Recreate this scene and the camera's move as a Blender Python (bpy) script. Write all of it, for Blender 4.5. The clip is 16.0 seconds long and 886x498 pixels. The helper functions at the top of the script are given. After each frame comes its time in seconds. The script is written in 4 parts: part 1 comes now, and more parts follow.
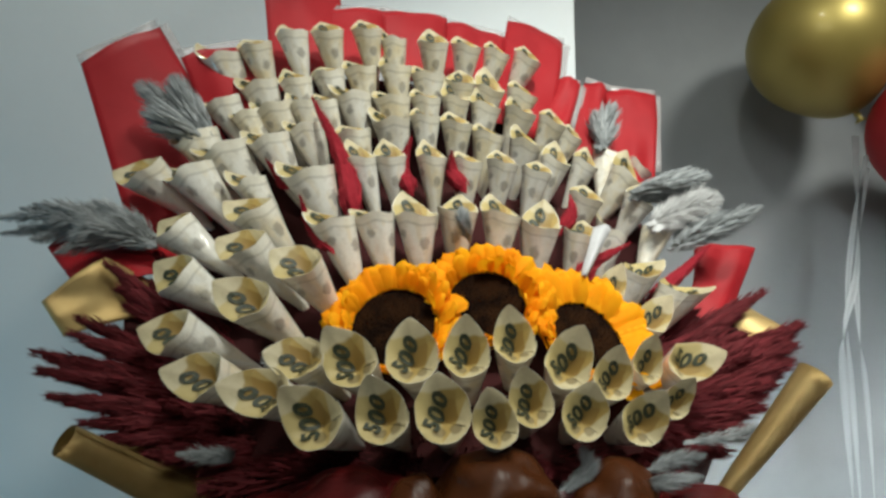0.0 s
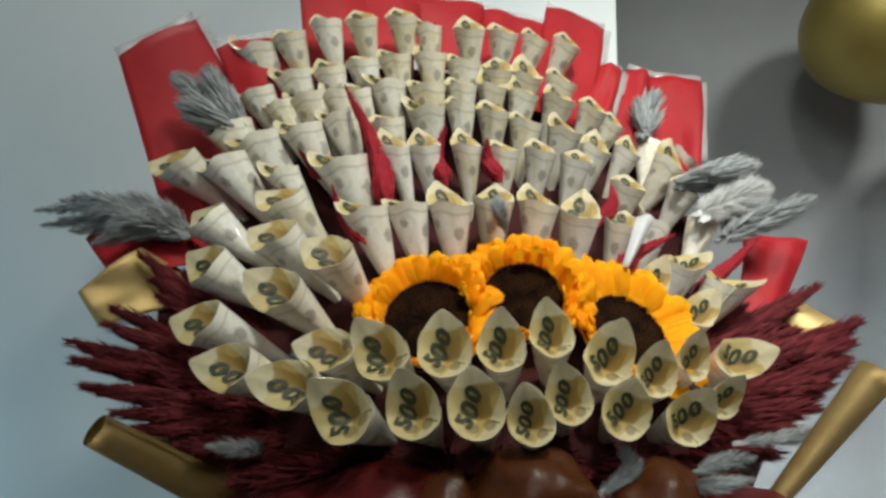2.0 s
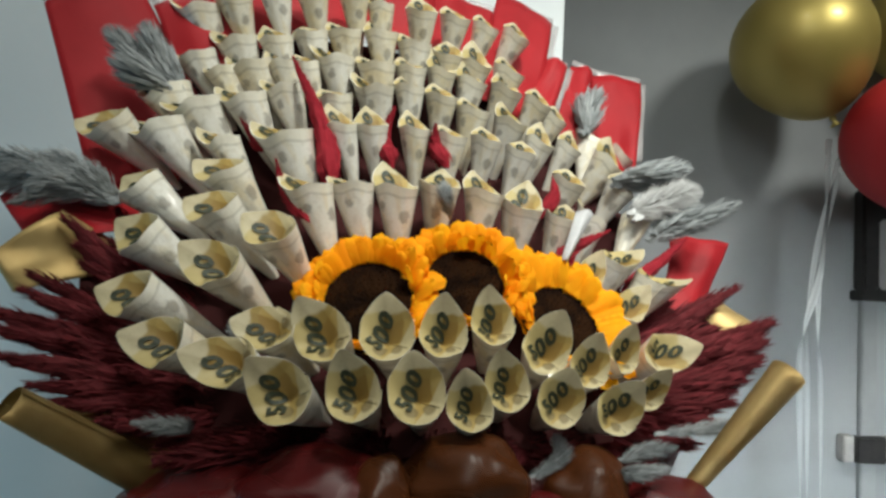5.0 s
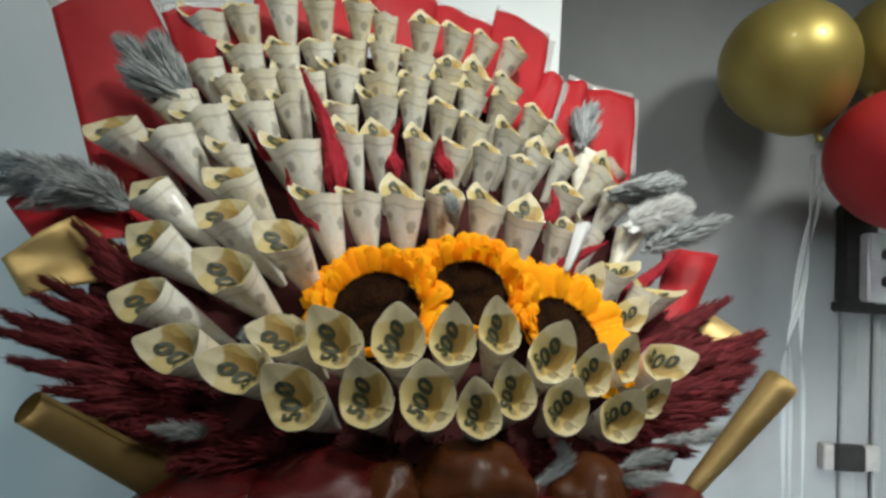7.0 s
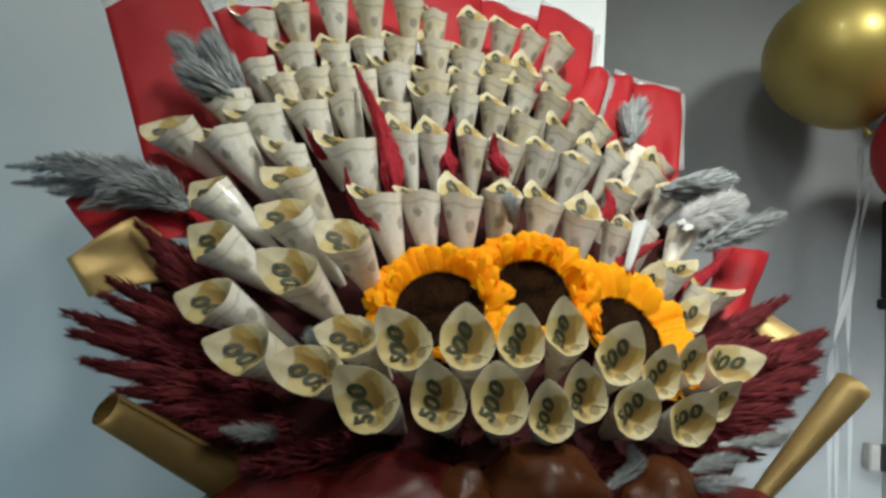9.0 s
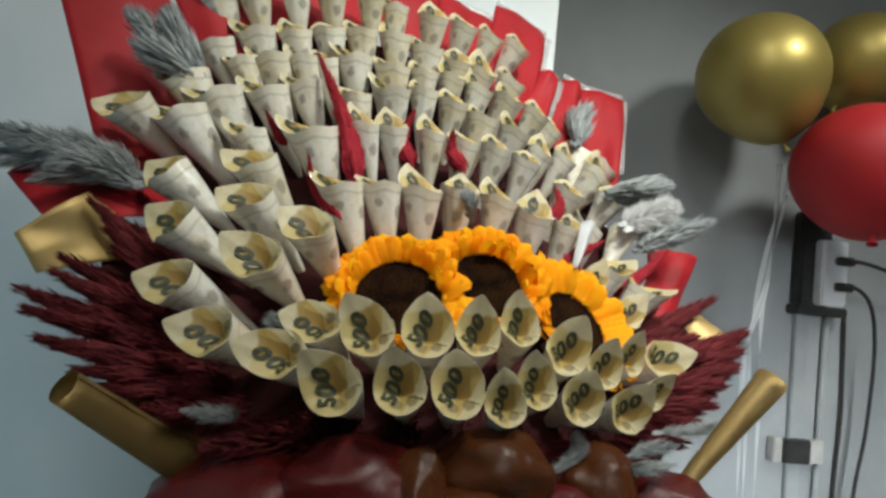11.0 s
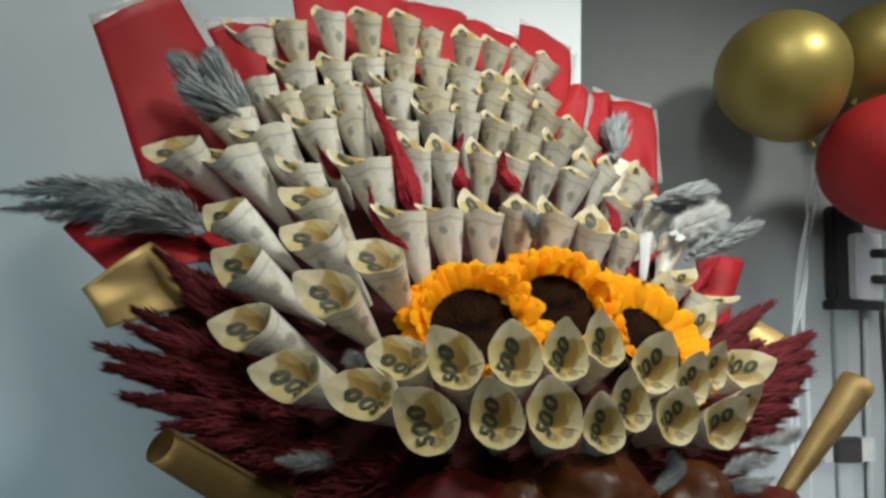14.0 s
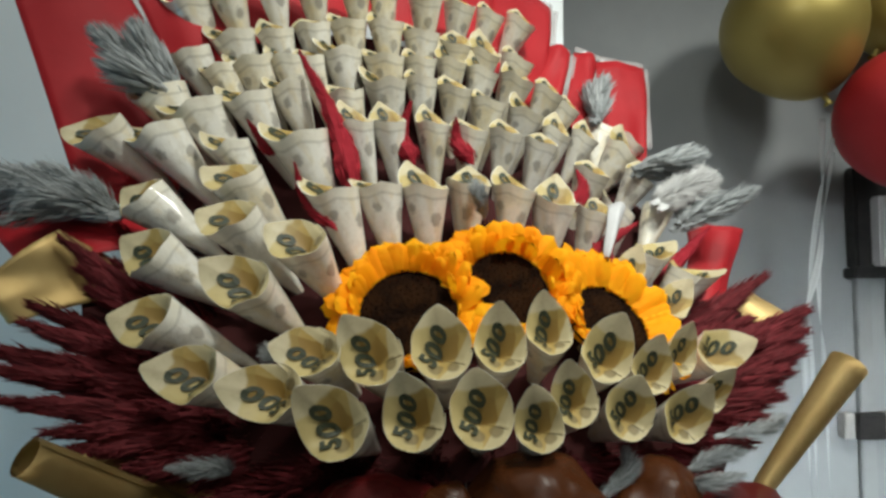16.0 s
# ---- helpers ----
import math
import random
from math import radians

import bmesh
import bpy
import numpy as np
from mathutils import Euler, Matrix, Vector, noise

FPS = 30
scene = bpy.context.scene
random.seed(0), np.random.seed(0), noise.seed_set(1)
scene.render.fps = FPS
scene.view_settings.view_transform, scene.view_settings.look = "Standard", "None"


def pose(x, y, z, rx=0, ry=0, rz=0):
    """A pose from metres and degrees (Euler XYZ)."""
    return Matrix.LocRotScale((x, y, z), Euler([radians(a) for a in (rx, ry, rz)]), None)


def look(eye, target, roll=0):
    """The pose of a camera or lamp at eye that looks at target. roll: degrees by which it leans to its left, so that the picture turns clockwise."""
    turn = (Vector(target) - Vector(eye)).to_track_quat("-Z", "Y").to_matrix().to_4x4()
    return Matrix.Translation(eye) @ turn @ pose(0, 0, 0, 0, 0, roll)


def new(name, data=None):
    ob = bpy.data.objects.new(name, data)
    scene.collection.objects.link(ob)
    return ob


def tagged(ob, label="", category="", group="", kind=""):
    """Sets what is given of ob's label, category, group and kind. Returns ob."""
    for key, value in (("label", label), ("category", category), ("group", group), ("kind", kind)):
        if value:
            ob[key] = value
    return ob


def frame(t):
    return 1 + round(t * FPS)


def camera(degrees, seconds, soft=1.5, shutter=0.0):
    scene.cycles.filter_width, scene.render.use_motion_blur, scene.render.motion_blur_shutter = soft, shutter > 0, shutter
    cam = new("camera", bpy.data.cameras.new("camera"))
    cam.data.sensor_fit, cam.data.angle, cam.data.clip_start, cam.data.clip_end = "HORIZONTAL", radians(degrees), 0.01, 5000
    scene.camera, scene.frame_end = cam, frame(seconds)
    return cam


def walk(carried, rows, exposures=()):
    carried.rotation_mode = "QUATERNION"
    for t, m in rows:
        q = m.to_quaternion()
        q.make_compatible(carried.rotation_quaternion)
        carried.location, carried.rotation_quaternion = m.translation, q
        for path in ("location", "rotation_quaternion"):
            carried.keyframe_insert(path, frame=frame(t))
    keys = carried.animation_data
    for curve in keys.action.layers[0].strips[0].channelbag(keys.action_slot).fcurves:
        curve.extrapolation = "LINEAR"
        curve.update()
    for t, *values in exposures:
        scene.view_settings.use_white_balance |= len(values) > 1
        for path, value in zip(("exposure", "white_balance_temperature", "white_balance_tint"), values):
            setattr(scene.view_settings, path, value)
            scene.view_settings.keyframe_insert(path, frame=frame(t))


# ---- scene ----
cam = camera(68.2, 16.0, 2.9)
PATH = [
    (0, (0.037, 0.279, 1.21), (-0.043, 2.27, 1.385), -0.5),
    (0.5, (0.033, 0.302, 1.209), (-0.144, 2.288, 1.376), -0.8),
    (1, (0.053, 0.326, 1.213), (-0.064, 2.316, 1.381), -2.5),
    (1.5, (0.047, 0.316, 1.217), (-0.108, 2.301, 1.407), -0.3),
    (2, (0.041, 0.302, 1.206), (-0.159, 2.285, 1.369), -0.2),
    (2.5, (0.02, 0.322, 1.197), (-0.086, 2.313, 1.349), 0.2),
    (3, (0.012, 0.328, 1.206), (-0.048, 2.322, 1.354), 0.2),
    (3.5, (0.022, 0.326, 1.208), (0.01, 2.319, 1.372), 0.6),
    (4, (0.023, 0.332, 1.201), (-0.003, 2.328, 1.329), 1.4),
    (4.5, (0.022, 0.319, 1.204), (0.022, 2.316, 1.319), 2.1),
    (7, (-0.007, 0.288, 1.209), (0.075, 2.282, 1.347), 3.4),
    (7.5, (-0.021, 0.295, 1.21), (0.026, 2.291, 1.339), 3.6),
    (8, (-0.03, 0.298, 1.214), (0.004, 2.292, 1.357), 3.6),
    (8.5, (-0.04, 0.298, 1.213), (-0.022, 2.294, 1.345), 3.4),
    (11, (-0.086, 0.28, 1.207), (0.154, 2.263, 1.32), 5.5),
    (11.5, (-0.053, 0.245, 1.215), (0.268, 2.212, 1.379), 6.5),
    (12, (-0.031, 0.195, 1.213), (0.263, 2.168, 1.363), 5.6),
    (12.5, (-0.031, 0.16, 1.209), (0.189, 2.141, 1.38), 2.7),
    (13, (-0.049, 0.188, 1.206), (0.127, 2.172, 1.388), 1.0),
    (13.5, (-0.115, 0.26, 1.208), (0.026, 2.247, 1.387), 1.0),
    (14, (-0.156, 0.303, 1.21), (0.071, 2.282, 1.384), 1.3),
    (14.5, (-0.165, 0.317, 1.212), (0.126, 2.289, 1.37), 0.6),
    (15, (-0.134, 0.335, 1.213), (0.153, 2.31, 1.337), 0.6),
    (15.5, (-0.088, 0.359, 1.219), (0.155, 2.339, 1.351), 0.7),
    (16, (-0.053, 0.359, 1.218), (0.082, 2.352, 1.32), -0.2),
]
walk(cam, [(t, look(eye, target, roll)) for t, eye, target, roll in PATH])

# ---- light ----
world = bpy.data.worlds.new("world")
scene.world = world
world.use_nodes = True
world.node_tree.nodes["Background"].inputs[0].default_value = (0.75, 0.85, 1.0, 1)
world.node_tree.nodes["Background"].inputs[1].default_value = 0.125


def area(name, eye, target, size, power, colour, spread=180):
    data = bpy.data.lights.new(name, "AREA")
    data.shape, data.size, data.energy, data.color, data.spread = "DISK", size, power, colour, radians(spread)
    ob = new(name, data)
    ob.matrix_world = look(eye, target)
    return ob


def spot(name, eye, target, size, power, colour, degrees, blend):
    data = bpy.data.lights.new(name, "SPOT")
    data.shadow_soft_size, data.energy, data.color = size, power, colour
    data.spot_size, data.spot_blend = radians(degrees), blend
    ob = new(name, data)
    ob.matrix_world = look(eye, target)
    return ob


WHITE = (0.95, 0.98, 0.90)
spot("downlight", (1.36, 0.62, 2.62), (0.50, 2.04, 0.50), 0.16, 112, WHITE, 76, 1.0)
# Unseen spot, added to brighten the bouquet but not the right wall.
spot("downlight", (0.42, 0.05, 2.62), (0.10, 1.22, 1.42), 0.12, 132, WHITE, 44, 1.0)
area("ceiling_lamp_light", (-0.70, 1.25, 2.62), (-0.5, 1.3, 0.0), 0.14, 3.0, WHITE)
area("ceiling_lamp_light", (0.34, 0.50, 2.62), (0.15, 0.9, 0.0), 0.14, 6, WHITE)
# Broad fill lamp, added out of view to soften the contrast.
area("room_fill_light", (-0.2, -1.0, 2.5), (-0.1, 0.9, 0.9), 1.2, 14.5, WHITE)
area("window_light", (-1.74, 0.75, 0.7), (-0.6, 1.505, 0.85), 0.7, 4.2, (0.22, 0.72, 1.0))
# Added narrow beam brightens the lower right wall; its source is unseen.
area("lower_wall_fill", (0.9, -2.44, 0.9), (0.98, 2.04, 0.42), 0.9, 5.6, (0.86, 0.96, 1.0), 26)

# ---- materials ----


class Nodes:
    def __init__(self, name):
        self.mat = bpy.data.materials.new(name)
        self.mat.use_nodes = True
        self.tree = self.mat.node_tree
        self.bsdf = self.tree.nodes["Principled BSDF"]

    def add(self, kind, **values):
        n = self.tree.nodes.new(kind)
        for k, v in values.items():
            setattr(n, k, v)
        return n

    def put(self, value, socket):
        if isinstance(value, bpy.types.NodeSocket):
            self.tree.links.new(value, socket)
        else:
            socket.default_value = value

    def maths(self, op, a, b=0.0, c=0.0):
        n = self.add("ShaderNodeMath", operation=op)
        for v, s in zip((a, b, c), n.inputs):
            self.put(v, s)
        return n.outputs[0]

    def noise(self, scale, detail=3.0, rough=0.6, coord="Object", stretch=(1, 1, 1), offset=None):
        t = self.add("ShaderNodeTexCoord")
        m = self.add("ShaderNodeMapping")
        m.inputs["Scale"].default_value = stretch
        self.put(t.outputs[coord], m.inputs["Vector"])
        if offset is not None:
            self.put(offset, m.inputs["Location"])
        n = self.add("ShaderNodeTexNoise")
        n.inputs["Scale"].default_value, n.inputs["Detail"].default_value, n.inputs["Roughness"].default_value = scale, detail, rough
        self.put(m.outputs[0], n.inputs["Vector"])
        return n.outputs["Fac"]

    def step(self, value, lo, hi):
        n = self.add("ShaderNodeMapRange", interpolation_type="SMOOTHSTEP")
        self.put(value, n.inputs["Value"])
        n.inputs["From Min"].default_value, n.inputs["From Max"].default_value = lo, hi
        return n.outputs["Result"]

    def mix(self, fac, a, b, blend="MIX"):
        n = self.add("ShaderNodeMix", data_type="RGBA", blend_type=blend)
        self.put(fac, n.inputs[0])
        for v, s in ((a, n.inputs[6]), (b, n.inputs[7])):
            self.put((*v, 1) if isinstance(v, tuple) else v, s)
        return n.outputs[2]

    def colour(self, value):
        self.put((*value, 1) if isinstance(value, tuple) else value, self.bsdf.inputs["Base Color"])

    def set(self, **values):
        for k, v in values.items():
            self.put(v, self.bsdf.inputs[k.replace("_", " ")])

    def bump(self, height, strength=0.3, distance=0.002):
        n = self.add("ShaderNodeBump")
        n.inputs["Strength"].default_value, n.inputs["Distance"].default_value = strength, distance
        self.put(height, n.inputs["Height"])
        self.put(n.outputs[0], self.bsdf.inputs["Normal"])

    def translucent(self, colour, share):
        """Lets some of the light on the other side shine through."""
        t = self.add("ShaderNodeBsdfTranslucent")
        self.put((*colour, 1), t.inputs[0])
        m = self.add("ShaderNodeMixShader")
        self.put(share, m.inputs[0])
        self.put(self.bsdf.outputs[0], m.inputs[1])
        self.put(t.outputs[0], m.inputs[2])
        self.put(m.outputs[0], self.tree.nodes["Material Output"].inputs[0])

    def random(self):
        return self.add("ShaderNodeObjectInfo").outputs["Random"]


def plain(name, low, high, scale=20.0, rough=0.5, metal=0.0, bump=0.2, fine=200.0, distance=0.001, coat=0.0, sheen=0.0, gloss=0.5):
    n = Nodes(name)
    big = n.noise(scale)
    n.colour(n.mix(n.step(big, 0.3, 0.7), low, high))
    n.set(Roughness=rough, Metallic=metal, Coat_Weight=coat, Coat_Roughness=0.12, Sheen_Weight=sheen, Specular_IOR_Level=gloss)
    n.bump(n.noise(fine), bump, distance)
    return n.mat


def wall_paint(name, low, high):
    n = Nodes(name)
    stain = n.noise(1.6, 5.0, 0.65)
    grain = n.noise(60.0, 4.0)
    base = n.mix(n.step(stain, 0.3, 0.7), low, high)
    n.colour(n.mix(n.maths("MULTIPLY", n.step(grain, 0.55, 0.8), 0.25), base, low))
    n.set(Roughness=0.62)
    n.bump(n.maths("ADD", n.noise(9.0), n.maths("MULTIPLY", grain, 0.5)), 0.25, 0.003)
    return n.mat


def note_front():
    """The printed side of a banknote, seen in the mouth of the roll: u points to its corner, v across."""
    n = Nodes("note_front")
    shift = n.add("ShaderNodeCombineXYZ")
    n.put(n.maths("MULTIPLY", n.random(), 40.0), shift.inputs[0])
    n.put(n.maths("MULTIPLY", n.random(), 25.0), shift.inputs[1])
    warp = n.noise(3.0, 1.0, 0.5, "UV", offset=shift.outputs[0])
    bend = n.maths("MULTIPLY", n.maths("SUBTRACT", warp, 0.5), 0.16)
    uv = n.add("ShaderNodeSeparateXYZ")
    n.put(n.add("ShaderNodeTexCoord").outputs["UV"], uv.inputs[0])
    u, v = n.maths("ADD", uv.outputs[0], bend), n.maths("SUBTRACT", uv.outputs[1], bend)
    fine = n.noise(160.0, 4.0)
    big = n.noise(5.0, 2.0, 0.5, "UV", offset=shift.outputs[0])
    base = n.mix(n.step(big, 0.35, 0.65), (0.40, 0.265, 0.068), (0.42, 0.30, 0.10))

    def above(value, edge, soft=0.012):
        return n.step(value, edge - soft, edge + soft)

    def box(a, b, lo, hi):
        inside = n.maths("MULTIPLY", above(u, a), n.maths("SUBTRACT", 1.0, above(u, b)))
        return n.maths("MULTIPLY", inside, n.maths("MULTIPLY", above(v, lo), n.maths("SUBTRACT", 1.0, above(v, hi))))

    def disc(a, b, r):
        d = n.maths("SQRT", n.maths("ADD", n.maths("POWER", n.maths("SUBTRACT", u, a), 2.0), n.maths("POWER", n.maths("SUBTRACT", v, b), 2.0)))
        return n.maths("SUBTRACT", 1.0, above(d, r, 0.02))

    c = n.mix(n.maths("MULTIPLY", above(v, 0.56), 0.9), base, (0.48, 0.385, 0.165))
    c = n.mix(n.maths("MULTIPLY", box(0.44, 1.3, 0.20, 0.56), 0.85), c, (0.235, 0.132, 0.022))
    c = n.mix(n.maths("MULTIPLY", box(0.80, 1.4, 0.0, 0.50), 0.6), c, (0.30, 0.21, 0.055))
    c = n.mix(n.maths("MULTIPLY", above(u, 0.93, 0.03), 0.75), c, (0.58, 0.52, 0.36))
    wedge = above(n.maths("ADD", n.maths("MULTIPLY", n.maths("SUBTRACT", 0.40, v), 1.4), n.maths("SUBTRACT", 0.40, u)), 0.18)
    c = n.mix(n.maths("MULTIPLY", wedge, 0.85), c, (0.52, 0.45, 0.27))
    for a, b, r in ((0.24, 0.62, 0.13), (0.27, 0.30, 0.12)):
        c = n.mix(n.maths("MULTIPLY", disc(a, b, r), 0.75), c, (0.125, 0.090, 0.038))
        c = n.mix(n.maths("MULTIPLY", disc(a, b, r * 0.6), 0.4), c, (0.24, 0.18, 0.08))
    c = n.mix(n.maths("MULTIPLY", n.step(fine, 0.5, 0.75), 0.22), c, (0.19, 0.14, 0.05))
    n.colour(n.mix(n.maths("MULTIPLY", n.random(), 0.15), c, (0.33, 0.26, 0.11)))
    n.set(Roughness=0.6, Coat_Weight=0.08, Coat_Roughness=0.25)
    n.bump(fine, 0.1, 0.0005)
    n.translucent((0.45, 0.32, 0.12), 0.10)
    return n.mat


def note_back():
    """The pale outer side of a banknote under clear film."""
    n = Nodes("note_back")
    uv = n.add("ShaderNodeSeparateXYZ")
    n.put(n.add("ShaderNodeTexCoord").outputs["UV"], uv.inputs[0])
    u, v = uv.outputs[0], uv.outputs[1]
    shift = n.add("ShaderNodeCombineXYZ")
    n.put(n.maths("MULTIPLY", n.random(), 40.0), shift.inputs[0])
    big = n.noise(38.0, 3.0, 0.6, offset=shift.outputs[0])
    fine = n.noise(150.0, 4.0, 0.7, offset=shift.outputs[0])
    base = n.mix(n.step(big, 0.35, 0.68), (0.74, 0.71, 0.62), (0.70, 0.62, 0.43))
    base = n.mix(n.step(n.random(), 0.2, 0.9), base, (0.74, 0.72, 0.66))

    def spot(a, b, r):
        wob = n.maths("MULTIPLY", n.maths("SUBTRACT", fine, 0.5), 0.10)
        d = n.maths("SQRT", n.maths("ADD", n.maths("POWER", n.maths("SUBTRACT", u, a), 2.0), n.maths("POWER", n.maths("MULTIPLY", n.maths("SUBTRACT", v, b), 0.7), 2.0)))
        return n.step(n.maths("ADD", d, wob), r, r * 0.55)

    c = n.mix(n.maths("MULTIPLY", n.step(n.noise(7.0, 2.0, 0.5, "UV", (1.6, 0.5, 1), shift.outputs[0]), 0.50, 0.66), 0.35), base, (0.66, 0.53, 0.28))
    c = n.mix(n.maths("MULTIPLY", spot(0.77, 0.72, 0.060), 0.7), c, (0.20, 0.18, 0.15))
    c = n.mix(n.maths("MULTIPLY", spot(0.57, 0.80, 0.04), 0.6), c, (0.12, 0.11, 0.10))
    c = n.mix(n.maths("MULTIPLY", spot(0.98, 0.70, 0.05), 0.5), c, (0.22, 0.20, 0.16))
    c = n.mix(n.maths("MULTIPLY", n.step(n.noise(85.0, 2.0, 0.5, offset=shift.outputs[0]), 0.48, 0.66), 0.22), c, (0.42, 0.37, 0.27))
    c = n.mix(n.maths("MULTIPLY", n.step(fine, 0.50, 0.72), 0.3), c, (0.40, 0.36, 0.27))
    fold = n.maths("MULTIPLY", n.step(v, 0.885, 0.90), n.step(v, 0.925, 0.91))
    c = n.mix(n.maths("MULTIPLY", fold, 0.4), c, (0.32, 0.29, 0.22))
    edge = n.step(v, 0.91, 0.925)
    n.colour(n.mix(n.maths("MULTIPLY", edge, 0.6), c, (0.72, 0.68, 0.57)))
    n.set(Roughness=0.55, Coat_Weight=1.0, Coat_Roughness=0.06)
    n.bump(n.noise(60.0, 3.0, 0.6, offset=shift.outputs[0]), 0.5, 0.003)
    return n.mat


def film(name, tint, clear, rough, crease=0.5, gloss=0.7):
    """Clear or tinted cellophane: partly see-through, glossy."""
    n = Nodes(name)
    n.colour(tint)
    n.set(Roughness=rough, Specular_IOR_Level=gloss)
    n.bump(n.noise(28.0, 3.0, 0.6), crease, 0.004)
    see = n.add("ShaderNodeBsdfTransparent")
    mixed = n.add("ShaderNodeMixShader")
    n.put(clear, mixed.inputs[0])
    n.put(n.bsdf.outputs[0], mixed.inputs[1])
    n.put(see.outputs[0], mixed.inputs[2])
    n.put(mixed.outputs[0], n.tree.nodes["Material Output"].inputs[0])
    return n.mat


def gold_foil():
    n = Nodes("gold_paper")
    n.colour(n.mix(n.step(n.noise(14.0), 0.3, 0.7), (0.42, 0.28, 0.10), (0.53, 0.38, 0.16)))
    n.set(Metallic=0.6, Roughness=0.5)
    n.bump(n.noise(25.0, 3.0), 0.15, 0.003)
    return n.mat


def plume_mat(name, low, high, rough=0.85, sheen=0.0):
    n = Nodes(name)
    isle = n.add("ShaderNodeNewGeometry").outputs["Random Per Island"]
    c = n.mix(isle, low, high)
    n.colour(n.mix(n.maths("MULTIPLY", n.noise(60.0), 0.5), c, low))
    n.set(Roughness=rough, Sheen_Weight=sheen, Specular_IOR_Level=0.2)
    return n.mat


def petal_mat():
    n = Nodes("sunflower_petal")
    c = n.mix(n.random(), (1.0, 0.35, 0.004), (1.0, 0.54, 0.012))
    n.colour(n.mix(n.maths("MULTIPLY", n.step(n.noise(90.0, 3.0, stretch=(1, 1, 1)), 0.45, 0.7), 0.5), c, (1.0, 0.36, 0.005)))
    n.set(Roughness=0.7, Specular_IOR_Level=0.15)
    n.bump(n.noise(120.0), 0.3, 0.001)
    n.translucent((1.0, 0.55, 0.01), 0.42)
    return n.mat


def seed_mat():
    n = Nodes("sunflower_disc")
    n.colour(n.mix(n.step(n.noise(50.0), 0.35, 0.65), (0.006, 0.0026, 0.0014), (0.020, 0.008, 0.003)))
    n.set(Roughness=0.95, Specular_IOR_Level=0.05)
    n.bump(n.noise(420.0), 0.6, 0.002)
    return n.mat


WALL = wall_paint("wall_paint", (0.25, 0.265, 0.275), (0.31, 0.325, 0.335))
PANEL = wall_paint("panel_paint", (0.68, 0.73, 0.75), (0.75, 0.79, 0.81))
FLOOR = plain("floor_tile", (0.42, 0.40, 0.37), (0.5, 0.48, 0.45), 3.0, 0.35)
CEIL = plain("ceiling_paint", (0.75, 0.75, 0.74), (0.8, 0.8, 0.79), 4.0, 0.8)
TABLE = plain("table_wood", (0.16, 0.09, 0.05), (0.24, 0.14, 0.08), 9.0, 0.45)
FRONT, BACK = note_front(), note_back()
INK = plain("note_ink", (0.018, 0.022, 0.010), (0.035, 0.042, 0.018), 300.0, 0.6)
RED = plain("red_paper", (0.30, 0.011, 0.016), (0.37, 0.016, 0.022), 8.0, 0.55, 0.0, 0.25, 18.0, 0.004, 0.0, 0.0, 0.2)
EDGE = film("cellophane_edge", (0.55, 0.50, 0.50), 0.65, 0.2)
REDFILM = film("red_film", (0.085, 0.005, 0.005), 0.18, 0.38, 0.25, 0.35)
BROWN = film("copper_film", (0.075, 0.021, 0.005), 0.22, 0.36, 0.25, 0.35)
GOLD = gold_foil()
WINE = plume_mat("wine_plume", (0.080, 0.012, 0.014), (0.175, 0.022, 0.028))
CRIMSON = plume_mat("crimson_plume", (0.20, 0.008, 0.016), (0.34, 0.018, 0.03), 0.85, 0.0)
SILVER = plume_mat("silver_plume", (0.17, 0.185, 0.19), (0.42, 0.44, 0.445), 0.6, 0.1)
TULLE = plume_mat("white_plume", (0.44, 0.44, 0.44), (0.64, 0.64, 0.63))
GAP_SHEET = plume_mat("wine_gap_sheet", (0.030, 0.007, 0.007), (0.062, 0.011, 0.011), 0.95)
PETAL = petal_mat()
SEED = seed_mat()
WHITE_PAPER = plain("white_paper", (0.42, 0.42, 0.43), (0.50, 0.50, 0.51), 20.0, 0.5)
STEM = plain("dry_stem", (0.16, 0.13, 0.08), (0.25, 0.2, 0.12), 40.0, 0.7)
GOLD_BALL = plain("chrome_gold_latex", (0.34, 0.265, 0.070), (0.38, 0.29, 0.080), 6.0, 0.44, 0.55, 0.02, 40.0, 0.001, 0.15)
RED_BALL = plain("red_latex", (0.33, 0.013, 0.017), (0.36, 0.016, 0.020), 6.0, 0.5, 0.0, 0.03, 60.0, 0.001, 0.0, 0.0, 0.3)
WHITE_PLASTIC = plain("white_plastic", (0.66, 0.65, 0.68), (0.74, 0.73, 0.76), 15.0, 0.4)
BLACK_PLASTIC = plain("black_plastic", (0.010, 0.009, 0.009), (0.022, 0.019, 0.018), 25.0, 0.5)
GREY_PLASTIC = plain("grey_plastic", (0.35, 0.34, 0.33), (0.45, 0.44, 0.42), 25.0, 0.5)
PIPE = plain("painted_conduit", (0.26, 0.275, 0.28), (0.32, 0.335, 0.34), 6.0, 0.5)

# ---- building helpers ----


def part(name, bm, material, parent=None, label="", smooth=True):
    """Links a bmesh as one mesh object, under a thing or a part. material: one or a list."""
    me = bpy.data.meshes.new(name)
    bmesh.ops.recalc_face_normals(bm, faces=bm.faces) if not bm.faces.layers.int.get("kept") else None
    for f in bm.faces:
        f.smooth = smooth
    bm.to_mesh(me)
    bm.free()
    for m in material if isinstance(material, (list, tuple)) else [material]:
        me.materials.append(m)
    ob = new(name, me)
    if parent:
        ob.parent = parent
    if label:
        ob["label"] = label
    return ob


def shared(name, me, m, parent):
    ob = new(name, me)
    ob.parent = parent
    ob.matrix_basis = m
    return ob


